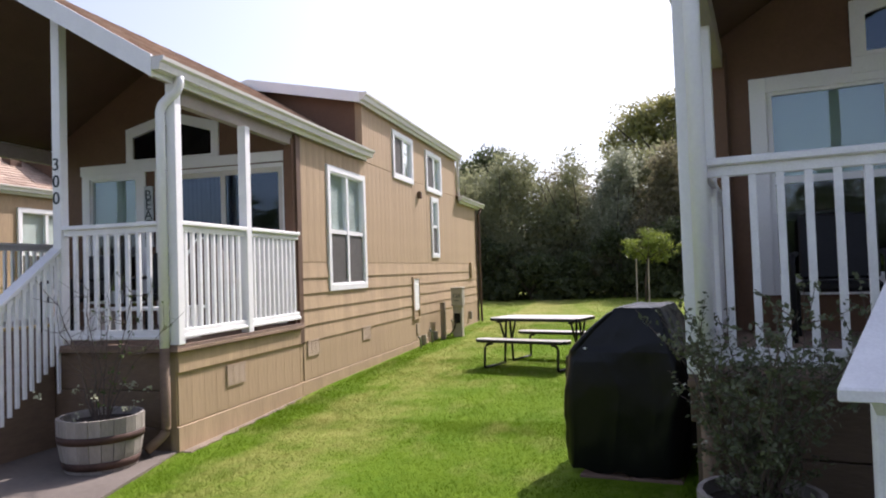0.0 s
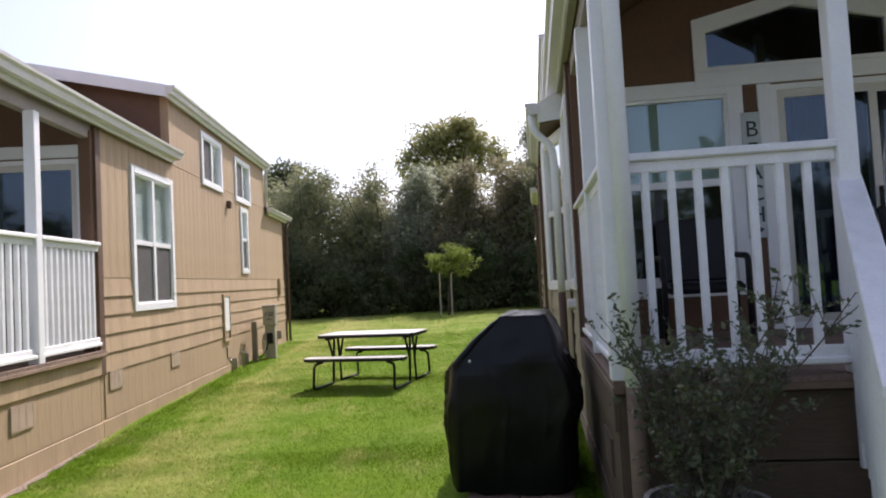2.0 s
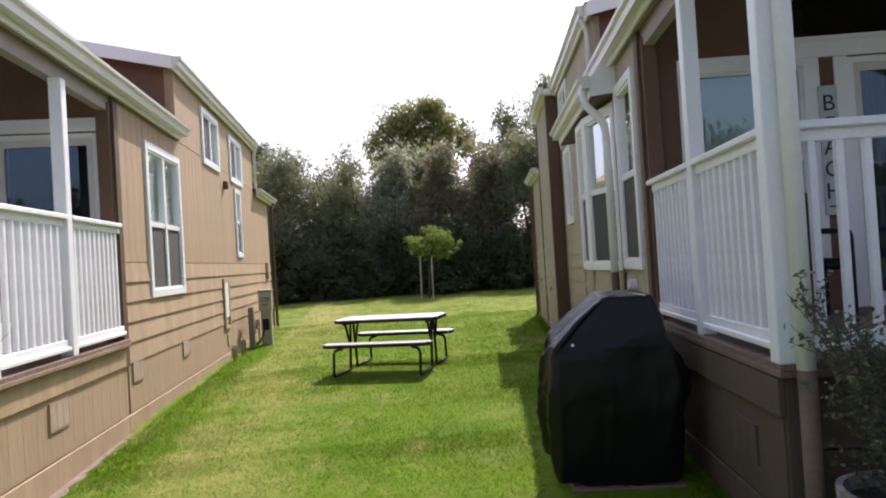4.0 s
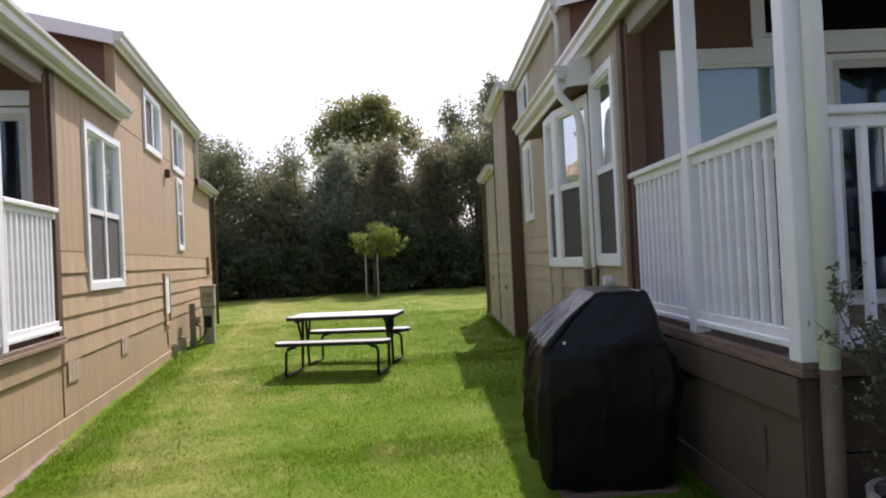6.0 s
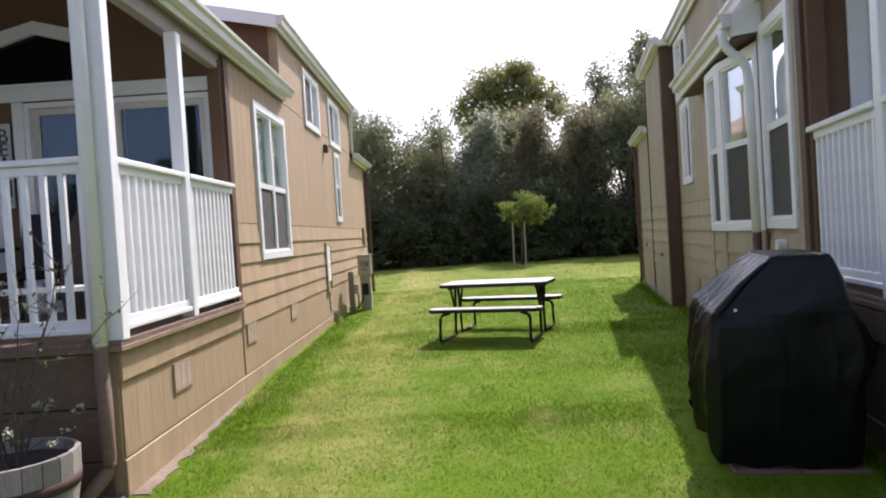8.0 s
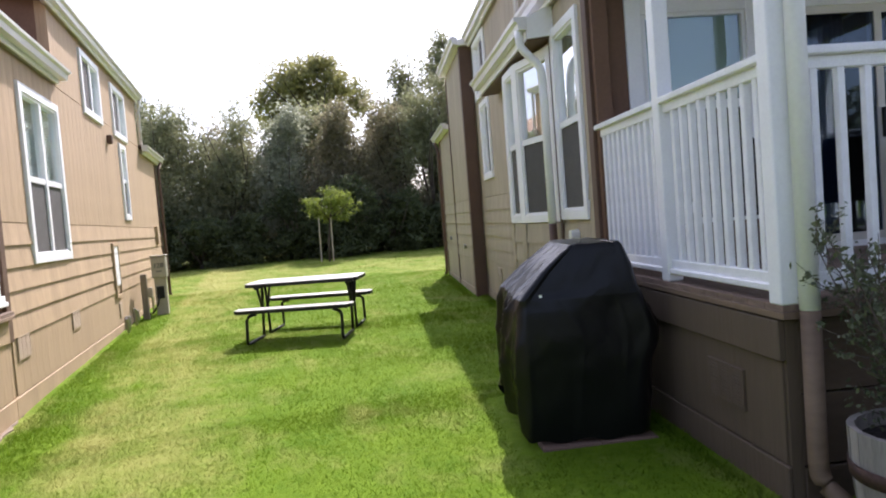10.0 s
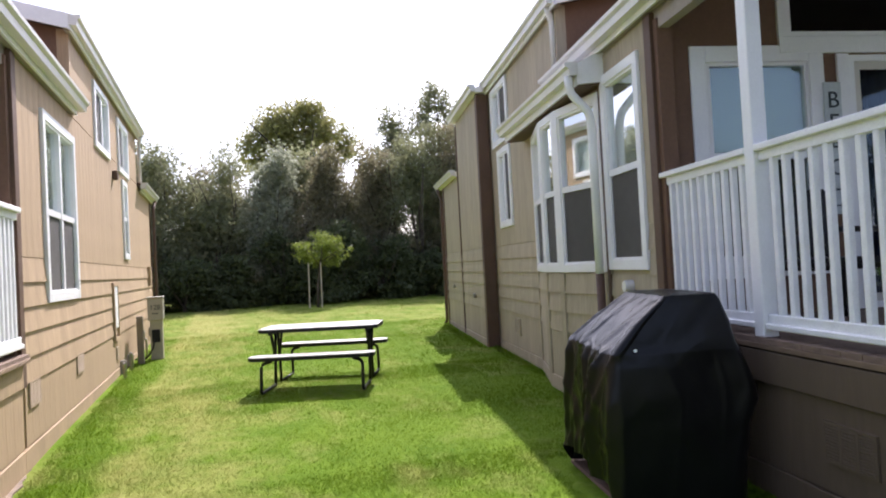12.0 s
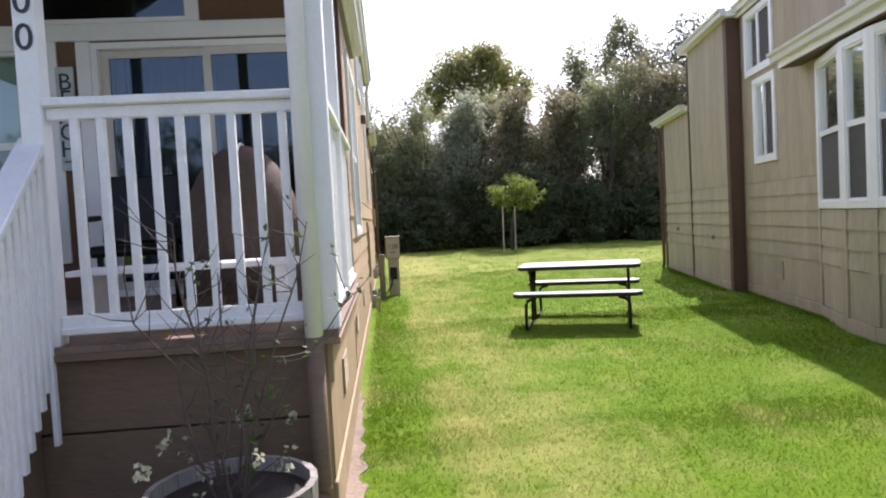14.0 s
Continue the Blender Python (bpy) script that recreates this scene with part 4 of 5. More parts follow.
    part("bumpout_roof", bm, M_WHITE, h, "white boxed eave over the bump-out")
    bm = bmesh.new()
    prism(bm, [(p - 0.06, 3.42), (0.3, 3.66), (0.3, 3.34), (p - 0.06, 3.33)], lambda q, z, a: (a, sg * q, z), 11.09, 13.6)
    part("bumpout_roof", bm, M_WHITE, h)
    gutter(h, sg, 8.46, 11.12, p - 0.06, 4.50)
    gutter(h, sg, 11.02, 13.64, p - 0.06, 3.45)
    downpipe(h, "downpipe", sg, [(13.5, p - 0.11, 3.36), (13.26, p - 0.06, 3.1), (13.26, p - 0.06, 0.25), (13.34, p - 0.16, 0.14)], M_BROWN, label="dark brown downpipe")
    # meter by the bay
    bm = bmesh.new()
    tube(bm, [(3.1, sg * -0.02, 1.31), (3.1, sg * -0.08, 1.31), (3.1, sg * -0.095, 1.31)], 0.055, 14, 0.048)
    part("meter", bm, M_CREAM, h, "round cream utility cover")
    for s, z in ((9.6, 0.95), (12.0, 1.05)):
        spart("outlet_cover", M_METALPIPE, h, sg, s, s + 0.09, p - 0.06, p - 0.02, z, z + 0.08, bevel=0.01)
    return h


left_home = build_left()
right_home = build_right()
porch_sign(LEFT, 1, 2.11, 2.25, 2.1, 2.93)
porch_sign(RIGHT, -1, 1.42, 1.57, 1.82, 2.89)

# ---- foliage ----
def leaf_mesh(name, centres, normals, sizes, aspect=0.5):
    """One mesh of many small pointed leaves (two triangles each)."""
    n = len(centres)
    rng = np.random.default_rng(n + int(sizes[0] * 1e6) % 1000)
    a = np.cross(normals, rng.normal(size=(n, 3)))
    a /= np.linalg.norm(a, axis=1)[:, None] + 1e-9
    b = np.cross(normals, a)
    l = sizes[:, None]
    v = np.stack([centres - a * l * 0.5, centres + b * l * aspect * 0.5, centres + a * l * 0.5, centres - b * l * aspect * 0.5], 1).reshape(-1, 3)
    me = bpy.data.meshes.new(name)
    me.vertices.add(4 * n)
    me.vertices.foreach_set("co", v.ravel())
    me.loops.add(4 * n)
    me.loops.foreach_set("vertex_index", np.arange(4 * n, dtype=np.int32))
    me.polygons.add(n)
    me.polygons.foreach_set("loop_start", np.arange(0, 4 * n, 4, dtype=np.int32))
    me.update()
    me.validate()
    return me


def crown(name, parent, mat, blobs, count, size, seed, aspect=0.5, label="", shell_bias=0.45, loose=0.24):
    """Leaves gathered in clumps inside a set of blobs (x, y, z, rx, ry, rz)."""
    rng = np.random.default_rng(seed)
    blobs = np.array(blobs, float)
    vol = blobs[:, 3] * blobs[:, 4] * blobs[:, 5]
    k_clumps = max(8, count // 45)
    which = rng.choice(len(blobs), k_clumps, p=vol ** 0.75 / (vol ** 0.75).sum())
    d = rng.normal(size=(k_clumps, 3))
    d /= np.linalg.norm(d, axis=1)[:, None]
    r = rng.random(k_clumps)[:, None] ** shell_bias
    c = blobs[which, :3] + d * r * blobs[which, 3:] * rng.uniform(0.85, 1.12, (k_clumps, 1))
    spread = np.clip(blobs[which, 3:].min(1) * loose, 0.05, 0.6)
    idx = rng.integers(0, k_clumps, count)
    off = rng.normal(size=(count, 3)) * spread[idx][:, None]
    off[:, 2] *= 0.75
    pts = c[idx] + off
    nor = rng.normal(size=(count, 3)) + np.array([0, 0, 0.6]) + 0.5 * d[idx]
    nor /= np.linalg.norm(nor, axis=1)[:, None]
    me = leaf_mesh(name, pts, nor, rng.uniform(0.6, 1.35, count) * size, aspect)
    me.materials.append(mat)
    ob = new(name, me)
    ob.parent = parent
    if label:
        ob["label"] = label
    return ob


def limbs(parent, x, y, z0, z1, r, seed, n=6, spread=1.2, name="trunk", mat=None, lean=0.0, split=0.35):
    rng = random.Random(seed)
    bm = bmesh.new()
    zs = z0 + (z1 - z0) * split
    base = [(x, y, z0), (x + lean * 0.3, y, z0 + (zs - z0) * 0.5), (x + lean * 0.6, y, zs)]
    tube(bm, base, r, 8, r * 0.75)
    for k in range(n):
        a = 2 * math.pi * k / n + rng.random()
        e = spread * rng.uniform(0.4, 1)
        p = Vector(base[-1])
        q = Vector((x + lean + e * math.cos(a), y + e * math.sin(a), zs + (z1 - zs) * rng.uniform(0.55, 1)))
        m = p.lerp(q, 0.5) + Vector((rng.uniform(-1, 1), rng.uniform(-1, 1), rng.uniform(0.2, 1))) * 0.12 * (z1 - zs)
        tube(bm, [p, p.lerp(m, 0.5), m, m.lerp(q, 0.5), q], r * 0.45, 6, r * 0.08)
    return part(name, bm, mat or M_BARK, parent, smooth=True)


def shrub(name, label, x, y, h, w, mat, count, size, seed, category="shrub", group="boundary thicket", dense=True, aspect=0.45):
    z = ground_z(x, y)
    e = thing(name, pose(x, y, z), label, category, group)
    rng = random.Random(seed)
    blobs = []
    for k in range(12):
        t = (k + rng.random()) / 12
        zz = h * (0.08 + 0.76 * t)
        ww = w * (1.0 - 0.42 * t)
        blobs.append((rng.uniform(-1, 1) * ww * 0.65, rng.uniform(-0.6, 0.6) * ww * 0.5, zz, ww * rng.uniform(0.35, 0.6), ww * rng.uniform(0.35, 0.55), h * rng.uniform(0.12, 0.22)))
    blobs.append((rng.uniform(-0.3, 0.3) * w, 0, h * 0.88, w * 0.3, w * 0.3, h * 0.13))
    limbs(e, 0, 0, -0.05, h * 0.85, 0.06 + 0.012 * h, seed, 7, w * 0.7, split=0.12)
    crown("crown", e, mat, blobs, count, size, seed, aspect=aspect, loose=0.34)
    return e


def build_thicket():
    rows = [
        # x, y, height, half width, leaves
        (-17, 30, 3.6, 2.6, L_DARK), (-13.5, 29.5, 3.7, 2.4, L_WILLOW), (-10.3, 30, 4.0, 2.3, L_DARK), (-7.4, 29.5, 6.2, 2.3, L_WILLOW),
        (-4.6, 29.4, 6.5, 2.5, L_WILLOW), (-2.2, 29.2, 6.3, 2.3, L_WILLOW), (0.2, 29.6, 6.3, 2.2, L_SILVER), (2.3, 29.2, 6.3, 2.2, L_BROWN),
        (4.4, 29.4, 6.5, 2.2, L_BROWN), (6.4, 29.0, 7.3, 2.2, L_WILLOW), (8.3, 29.0, 7.7, 2.2, L_BROWN), (10.6, 28.6, 6.9, 2.3, L_DARK),
        (13.2, 28.2, 7.2, 2.5, L_DARK), (16.5, 28.0, 7.0, 2.6, L_WILLOW), (20, 27.5, 6.6, 2.8, L_DARK), (24, 27, 6.5, 3.0, L_DARK),
    ]
    names = {L_DARK: "dense dark green thicket shrub", L_WILLOW: "tall grey-green willow shrub of the thicket", L_SILVER: "silvery-leaved shrub with sunlit tips", L_BROWN: "brownish green shrub with sparse foliage"}
    for i, (x, y, h, w, mat) in enumerate(rows):
        shrub("thicket_shrub", names[mat], x, y, h, w, mat, 29000, 0.145, 100 + i)
    # low growth right down to the lawn
    for i in range(24):
        x = -18 + 1.85 * i
        shrub("thicket_shrub", "low dark green shrub at the lawn's edge", x, 27.6 + 0.5 * math.sin(i * 2.1) - 0.06 * max(0, x), 2.5 + 0.7 * math.sin(i * 1.3), 1.75, L_DARK, 11500, 0.15, 300 + i)
    for i in range(14):
        shrub("thicket_shrub", "tall grey-green shrub behind the thicket", -20 + 3.6 * i, 31.6, (6.2 if i > 3 else 3.8) + 0.5 * math.sin(2.3 * i), 2.9, (L_WILLOW, L_BROWN)[i % 2], 18000, 0.20, 500 + i)


build_thicket()


# ---- house beyond the porch ----
def build_neighbour():
    sg = 1
    h = thing("park_home", pose(-11.1, 6.35, 0, 0, 0, 90), "tan park home with brown shingle roof beyond the porch", "house", "park homes")
    win = [(3.39, 4.83, 1.42, 3.21)]
    shell(h, sg, M_TAN, [(a + 0.09, b - 0.09, c + 0.09, d - 0.09) for a, b, c, d in win])
    spart("base_board", M_TAN, h, sg, 0.0, LONG, -0.022, 0.0, -0.15, 0.29)
    lap_boards(h, sg, 2.58, LONG, 0.80, 1.82, 5, M_TAN, gaps=[(3.39, 4.83, 1.42)])
    spart("front_wall", M_BROWN_WALL, h, sg, 2.5, 2.6, 0.1, WIDE - 0.1, 0.0, 3.47)
    spart("under_porch_wall", M_SKIRT, h, sg, 0.0, 2.49, 0.0, WIDE, -0.1, DECK - 0.03)
    for s in (0.05, 1.25):
        spart("post", M_WHITE, h, sg, s - 0.05, s + 0.05, 0.01, 0.11, DECK - 0.03, 3.4)
    balustrade(h, sg, "s", 0.1, 2.46, 0.06, 2.2, DECK, 0.12)
    spart("beam", M_BEAM, h, sg, 0.0, 2.5, 0.02, 0.11, 3.32, 3.5)
    roof_set(h, sg)
    gutter(h, sg, -0.36, 4.89, -0.08, EAVE - 0.01)
    side_window(h, sg, *win[0], cols=2, split=0.47, glass=M_GLASS_CLEAR)
    for s in (3.4, 4.1):
        spart("roof_vent", M_BROWN, h, sg, s, s + 0.3, 0.9, 1.15, 4.2, 4.42, bevel=0.01)


build_neighbour()


# ---- house number on the porch post ----
def house_number():
    e = thing("house_number", LEFT, "black serif figures 300 fixed down a white porch post", "house number")
    for i, ch in enumerate("300"):
        m = Matrix.Translation((-0.053, 1.26, 2.80 - 0.165 * i)) @ Matrix(((0, 0, -1, 0), (-1, 0, 0, 0), (0, 1, 0, 0), (0, 0, 0, 1)))
        text_mesh("figure", ch, 0.17, M_INK, e, m, extrude=0.004)


house_number()


# ---- paving and bare earth ----
def strip(name, label, category, mat, outline, thick=0.03, kind="structure"):
    """A flat slab that follows the lawn; outline: rows of (y, x0, x1)."""
    bm = bmesh.new()
    rows = []
    for y, x0, x1 in outline:
        rows.append([[bm.verts.new((x, y, ground_z(x, y) + dz)) for dz in (thick, -0.12)] for x in [x0 + (x1 - x0) * k / 8 for k in range(9)]])
    for r0, r1 in zip(rows, rows[1:]):
        for k in range(8):
            bm.faces.new((r0[k][0], r0[k + 1][0], r1[k + 1][0], r1[k][0]))
        for k in (0, 8):
            bm.faces.new((r0[k][0], r1[k][0], r1[k][1], r0[k][1]))
    for r in (rows[0], rows[-1]):
        for k in range(8):
            bm.faces.new((r[k][0], r[k + 1][0], r[k + 1][1], r[k][1]))
    return tagged(part(name, bm, mat), label, category, kind=kind)


def walk_edge(y):
    return -3.37 + 0.20 * (4.2 - y) + 0.012 * (4.2 - y) ** 2


strip("pavement", "grey-brown concrete walk in front of the porch", "walkway", M_CONCRETE, [(4.12 - 0.5 * k, -9.0, walk_edge(4.12 - 0.5 * k)) for k in range(15)][::-1], 0.022)
# out-of-view grey ground, added so the porch fronts get neutral bounce, not green
strip("road", "unseen grey asphalt lane added to bounce neutral light onto the porches", "road", M_ASPHALT, [(-14.0, -60.0, 60.0), (-8.0, -60.0, 60.0), (-3.0, -60.0, 60.0), (-0.9, -60.0, 60.0)], 0.02)
strip("dirt_strip", "bare earth along the foot of the house wall", "soil", M_DIRT, [(4.15 + 0.06 * k, -3.345, -3.22 + 0.05 * noise.noise((0.35 * k, 1, 2)) + 0.025 * noise.noise((1.3 * k, 5, 2)) - 0.0025 * k) for k in range(44)], 0.010)


# ---- picnic table ----
def picnic_table():
    x, y = -0.62, 9.38
    e = thing("picnic_table", pose(x, y, ground_z(x, y), 0, 0, -19), "grey-topped picnic table with black steel legs on grass", "picnic table")
    def slab(name, y0, y1, half, z, label):
        bm = bmesh.new()
        box(bm, -half, half, y0, y1, z - 0.011, z)
        bmesh.ops.bevel(bm, geom=[ed for ed in bm.edges if abs(ed.verts[0].co.z - ed.verts[1].co.z) > 0.01], offset=0.05, segments=4, affect="EDGES")
        part(name, bm, M_TABLE, e, label, bevel=0.003)
        bm = bmesh.new()
        box(bm, -half + 0.002, half - 0.002, y0 + 0.002, y1 - 0.002, z - 0.05, z - 0.0115)
        bmesh.ops.bevel(bm, geom=[ed for ed in bm.edges if abs(ed.verts[0].co.z - ed.verts[1].co.z) > 0.01], offset=0.05, segments=4, affect="EDGES")
        part("edge_frame", bm, M_BLACK, e, "black moulded edge band")
    slab("tabletop", -0.36, 0.36, 0.745, 0.735, "pale grey-brown plastic top")
    for sgn in (-1, 1):
        slab("bench_seat", sgn * 0.69 - 0.13, sgn * 0.69 + 0.13, 0.745, 0.45, "pale grey-brown plastic bench seat")
    r = 0.019
    for lx in (-0.60, 0.60):
        for sgn in (-1, 1):
            bm = bmesh.new()
            tube(bm, bend([(lx - 0.17 * (1 if lx > 0 else -1) * -0 , sgn * 0.06, 0.68), (lx, sgn * 0.10, 0.38), (lx, sgn * 0.14, 0.02)], 0.05), r, 8)
            part("leg", bm, M_BLACK, e, smooth=True)
            bm = bmesh.new()
            tube(bm, [(lx, sgn * 0.27, 0.68), (lx, sgn * 0.11, 0.36)], r * 0.9, 8)
            part("brace", bm, M_BLACK, e, smooth=True)
            bm = bmesh.new()
            tube(bm, bend([(lx - (0.12 if lx > 0 else -0.12), sgn * 0.70, 0.385), (lx, sgn * 0.74, 0.36), (lx, sgn * 0.78, 0.02), (lx, sgn * 0.14, 0.02)], 0.06), r, 8)
            part("bench_leg", bm, M_BLACK, e, smooth=True)
        bm = bmesh.new()
        tube(bm, [(lx, -0.34, 0.672), (lx, 0.34, 0.672)], r, 8)
        part("crossbar", bm, M_BLACK, e, smooth=True)


picnic_table()


# ---- covered barbecue on its pavers ----
def barbecue():
    H = RIGHT
    zc = 0.11
    e = thing("barbecue_cover", H @ Matrix.Translation((1.1, 1.03, 0)) @ Matrix.Rotation(radians(-3.5), 4, "Z") @ Matrix.Translation((-1.1, -1.03, 0)), "black vinyl cover draped over a barbecue on pavers", "barbecue")
    levels = [  # z, u0, u1, v0, v1
        (0.15, 1.11, 2.20, -1.03, -0.26), (0.40, 1.105, 2.19, -1.03, -0.245), (0.60, 1.10, 2.18, -1.035, -0.21), (0.72, 1.10, 2.17, -1.035, -0.165),
        (0.80, 1.10, 2.16, -1.03, -0.165), (0.95, 1.105, 2.14, -1.02, -0.215), (1.02, 1.11, 2.12, -0.995, -0.235), (1.06, 1.12, 2.09, -0.955, -0.25),
        (1.18, 1.145, 2.00, -0.84, -0.275), (1.315, 1.175, 1.89, -0.68, -0.33), (1.335, 1.185, 1.87, -0.66, -0.345), (1.342, 1.24, 1.82, -0.61, -0.39)]
    n = 320
    bm = bmesh.new()
    rings = []
    fine = []
    for (a, b) in zip(levels, levels[1:]):
        for k in range(6):
            fine.append([p + (q - p) * k / 6 for p, q in zip(a, b)])
    fine.append(levels[-1])

    def rim(t):
        """Round the four sides of a box with soft corners, at even steps: place and outward way."""
        side, f = divmod(t * 4, 1)
        f = 2 * f - 1
        c = 0.86
        if abs(f) < c:
            p, o = (1, f), (1, 0)
        else:
            a = (abs(f) - c) / (1 - c) * math.pi / 4
            p, o = (c + (1 - c) * math.cos(a), math.copysign(c + (1 - c) * math.sin(a), f)), (math.cos(a), math.copysign(math.sin(a), f))
        for _ in range(int(side)):
            p, o = (-p[1], p[0]), (-o[1], o[0])
        return p, o

    def fold(p, q, k):
        """One crease line wandering through the cloth: 1 on it, 0 a hand away."""
        return max(0.0, 1 - abs(noise.noise((p, q, k))) * 6) ** 2

    for z, u0, u1, v0, v1 in fine:
        cu, cv, hu, hv = (u0 + u1) / 2, (v0 + v1) / 2, (u1 - u0) / 2, (v1 - v0) / 2
        hang = max(0.0, min(1.0, (1.06 - z) / 0.12))
        row = []
        for i in range(n):
            t = i / n
            (x, y), (ox, oy) = rim(t)
            px, py = x * hu, y * hv
            flat = 1.0 - 0.9 * max(0.0, -ox)  # the end by the porch hangs smooth
            wob = noise.noise((2.4 * px, 2.4 * py, 0.9 * z))
            d = (0.022 + 0.023 * flat) * wob * hang + 0.012 * noise.noise((3.0 * px + 2.0 * z, 3.0 * py, 2.2 * z))
            # broad hanging folds below the shoulder
            d += 0.034 * flat * hang * fold(3.4 * (px + py), 0.55 * z + 3.4 * (px - py) * 0.3, 5.0)
            # creases drawn down from the hood
            d += 0.016 * flat * fold(3.2 * px + 1.6 * z, 3.2 * py - 1.1 * z, 2.0)
            d += 0.008 * flat * fold(4.6 * px - 2.6 * z, 4.6 * py + 1.7 * z, 9.0)
            d += noise.noise((9 * px, 9 * py, 7 * z)) * 0.004
            side = max(0.0, -oy)  # the long side over the lawn hangs in deep upright folds
            pleat = math.sin(17 * px + 2.2 * noise.noise((3 * px, 0.8 * z, 3)) + 0.7 * z)
            d += side * hang * (0.05 * max(0.0, pleat) ** 2 - 0.018)
            d += 0.05 * max(0.0, -ox) * max(0.0, -oy) * max(0.0, min(1.0, (z - 0.95) / 0.1))
            if z > 1.31:
                d *= 0.3
            zz = z + (0.03 * noise.noise((2.5 * x, 2.5 * y, 7)) if z < 0.2 else 0.0) + 0.13 * side * (1 - abs(ox)) * max(0.0, 1 - (z - 0.15) / 0.5) + (0.008 * noise.noise((5 * x, 5 * y, 4)) if z > 1.26 else 0.0)
            row.append(bm.verts.new((cu + hu * x + ox * d, -(cv + hv * y + oy * d), zz)))
        rings.append(row)
    for r0, r1 in zip(rings, rings[1:]):
        for i in range(n):
            bm.faces.new((r0[i], r0[(i + 1) % n], r1[(i + 1) % n], r1[i]))
    mid = bm.verts.new((1.57, 0.51, 1.348))
    for i in range(n):
        bm.faces.new((rings[-1][i], rings[-1][(i + 1) % n], mid))
    part("cover", bm, M_COVER, e, "glossy creased black vinyl", smooth=True)
    # casing inside, down to the pavers
    for u in (1.25, 2.08):
        for v in (-0.88, -0.34):
            spart("leg", M_BLACK, e, -1, u - 0.025, u + 0.025, v - 0.025, v + 0.025, 0.13, 1.0)
    # small pale box stands in for a highlight on the vinyl
    spart("seam_tag", M_PALE, e, -1, 1.098, 1.114, -0.878, -0.862, 1.035, 1.05)
    pad = thing("paver_pad", H, "row of red-brown concrete pavers under the barbecue", "pavers")
    rng = random.Random(3)
    for i in range(3):
        for j in range(2):
            u, v = 1.04 + i * 0.40, -0.93 + j * 0.36
            o = spart("paver", M_BRICKP, pad, -1, u, u + 0.385, v, v + 0.36, 0.02, 0.135 + rng.uniform(-0.006, 0.006), bevel=0.008)
    return e


barbecue()


# ---- power pedestal, posts and stubs by the wall ----
def pedestal():
    x, y = -2.95, 13.42
    e = thing("power_pedestal", pose(x, y, ground_z(x, y)), "grey metal power pedestal numbered 128 on concrete", "utility pedestal")
    boxpart("post", M_METER, e, -0.10, 0.10, -0.08, 0.10, -0.1, 0.68, label="grey sheet-metal stem", bevel=0.006)
    boxpart("head", M_METER, e, -0.125, 0.125, -0.13, 0.13, 0.681, 1.06, label="grey meter head", bevel=0.012)
    boxpart("cap", M_METER, e, -0.135, 0.135, -0.145, 0.14, 1.061, 1.085, bevel=0.006)
    boxpart("socket_cover", M_BLACK, e, -0.07, 0.06, -0.10, -0.081, 0.30, 0.52, bevel=0.006)
    bm = bmesh.new()
    tube(bm, bend([(-0.03, -0.10, 0.36), (-0.05, -0.2, 0.2), (-0.16, -0.18, 0.05), (-0.35, -0.05, 0.03)], 0.06), 0.016, 8)
    part("cable", bm, M_BLACK, e, smooth=True)
    m = Matrix.Translation((0, -0.133, 0.90)) @ pose(0, 0, 0, 90, 0, 0)
    text_mesh("figures", "128", 0.12, M_INK, e, m)
    boxpart("label_strip", M_INK, e, -0.05, 0.05, -0.1335, -0.1305, 0.79, 0.805)
    x, y = -2.72, 13.75
    tagged(boxpart("concrete_pad", M_CONCRETE, None, x - 0.22, x + 0.22, y - 0.28, y + 0.28, 0.05, 0.165, bevel=0.02), "small pale concrete pad on the lawn", "concrete pad")
    x, y = -3.16, 12.9
    tagged(boxpart("wooden_post", M_POST, None, x - 0.05, x + 0.05, y - 0.05, y + 0.05, 0.0, 0.98, bevel=0.008), "weathered grey timber post set in the lawn", "post")
    for i, (x, y, h) in enumerate(((-3.22, 12.2, 0.42), (-3.22, 11.4, 0.36), (-3.15, 13.7, 0.5))):
        bm = bmesh.new()
        tube(bm, bend([(x, y, 0.05), (x, y, h), (x + 0.0, y - 0.12, h + 0.04)], 0.04), 0.022, 10)
        tagged(part("utility_pipe", bm, M_METALPIPE, None, smooth=True), "short grey utility pipe standing by the wall", "pipe", "utility pipes")


pedestal()


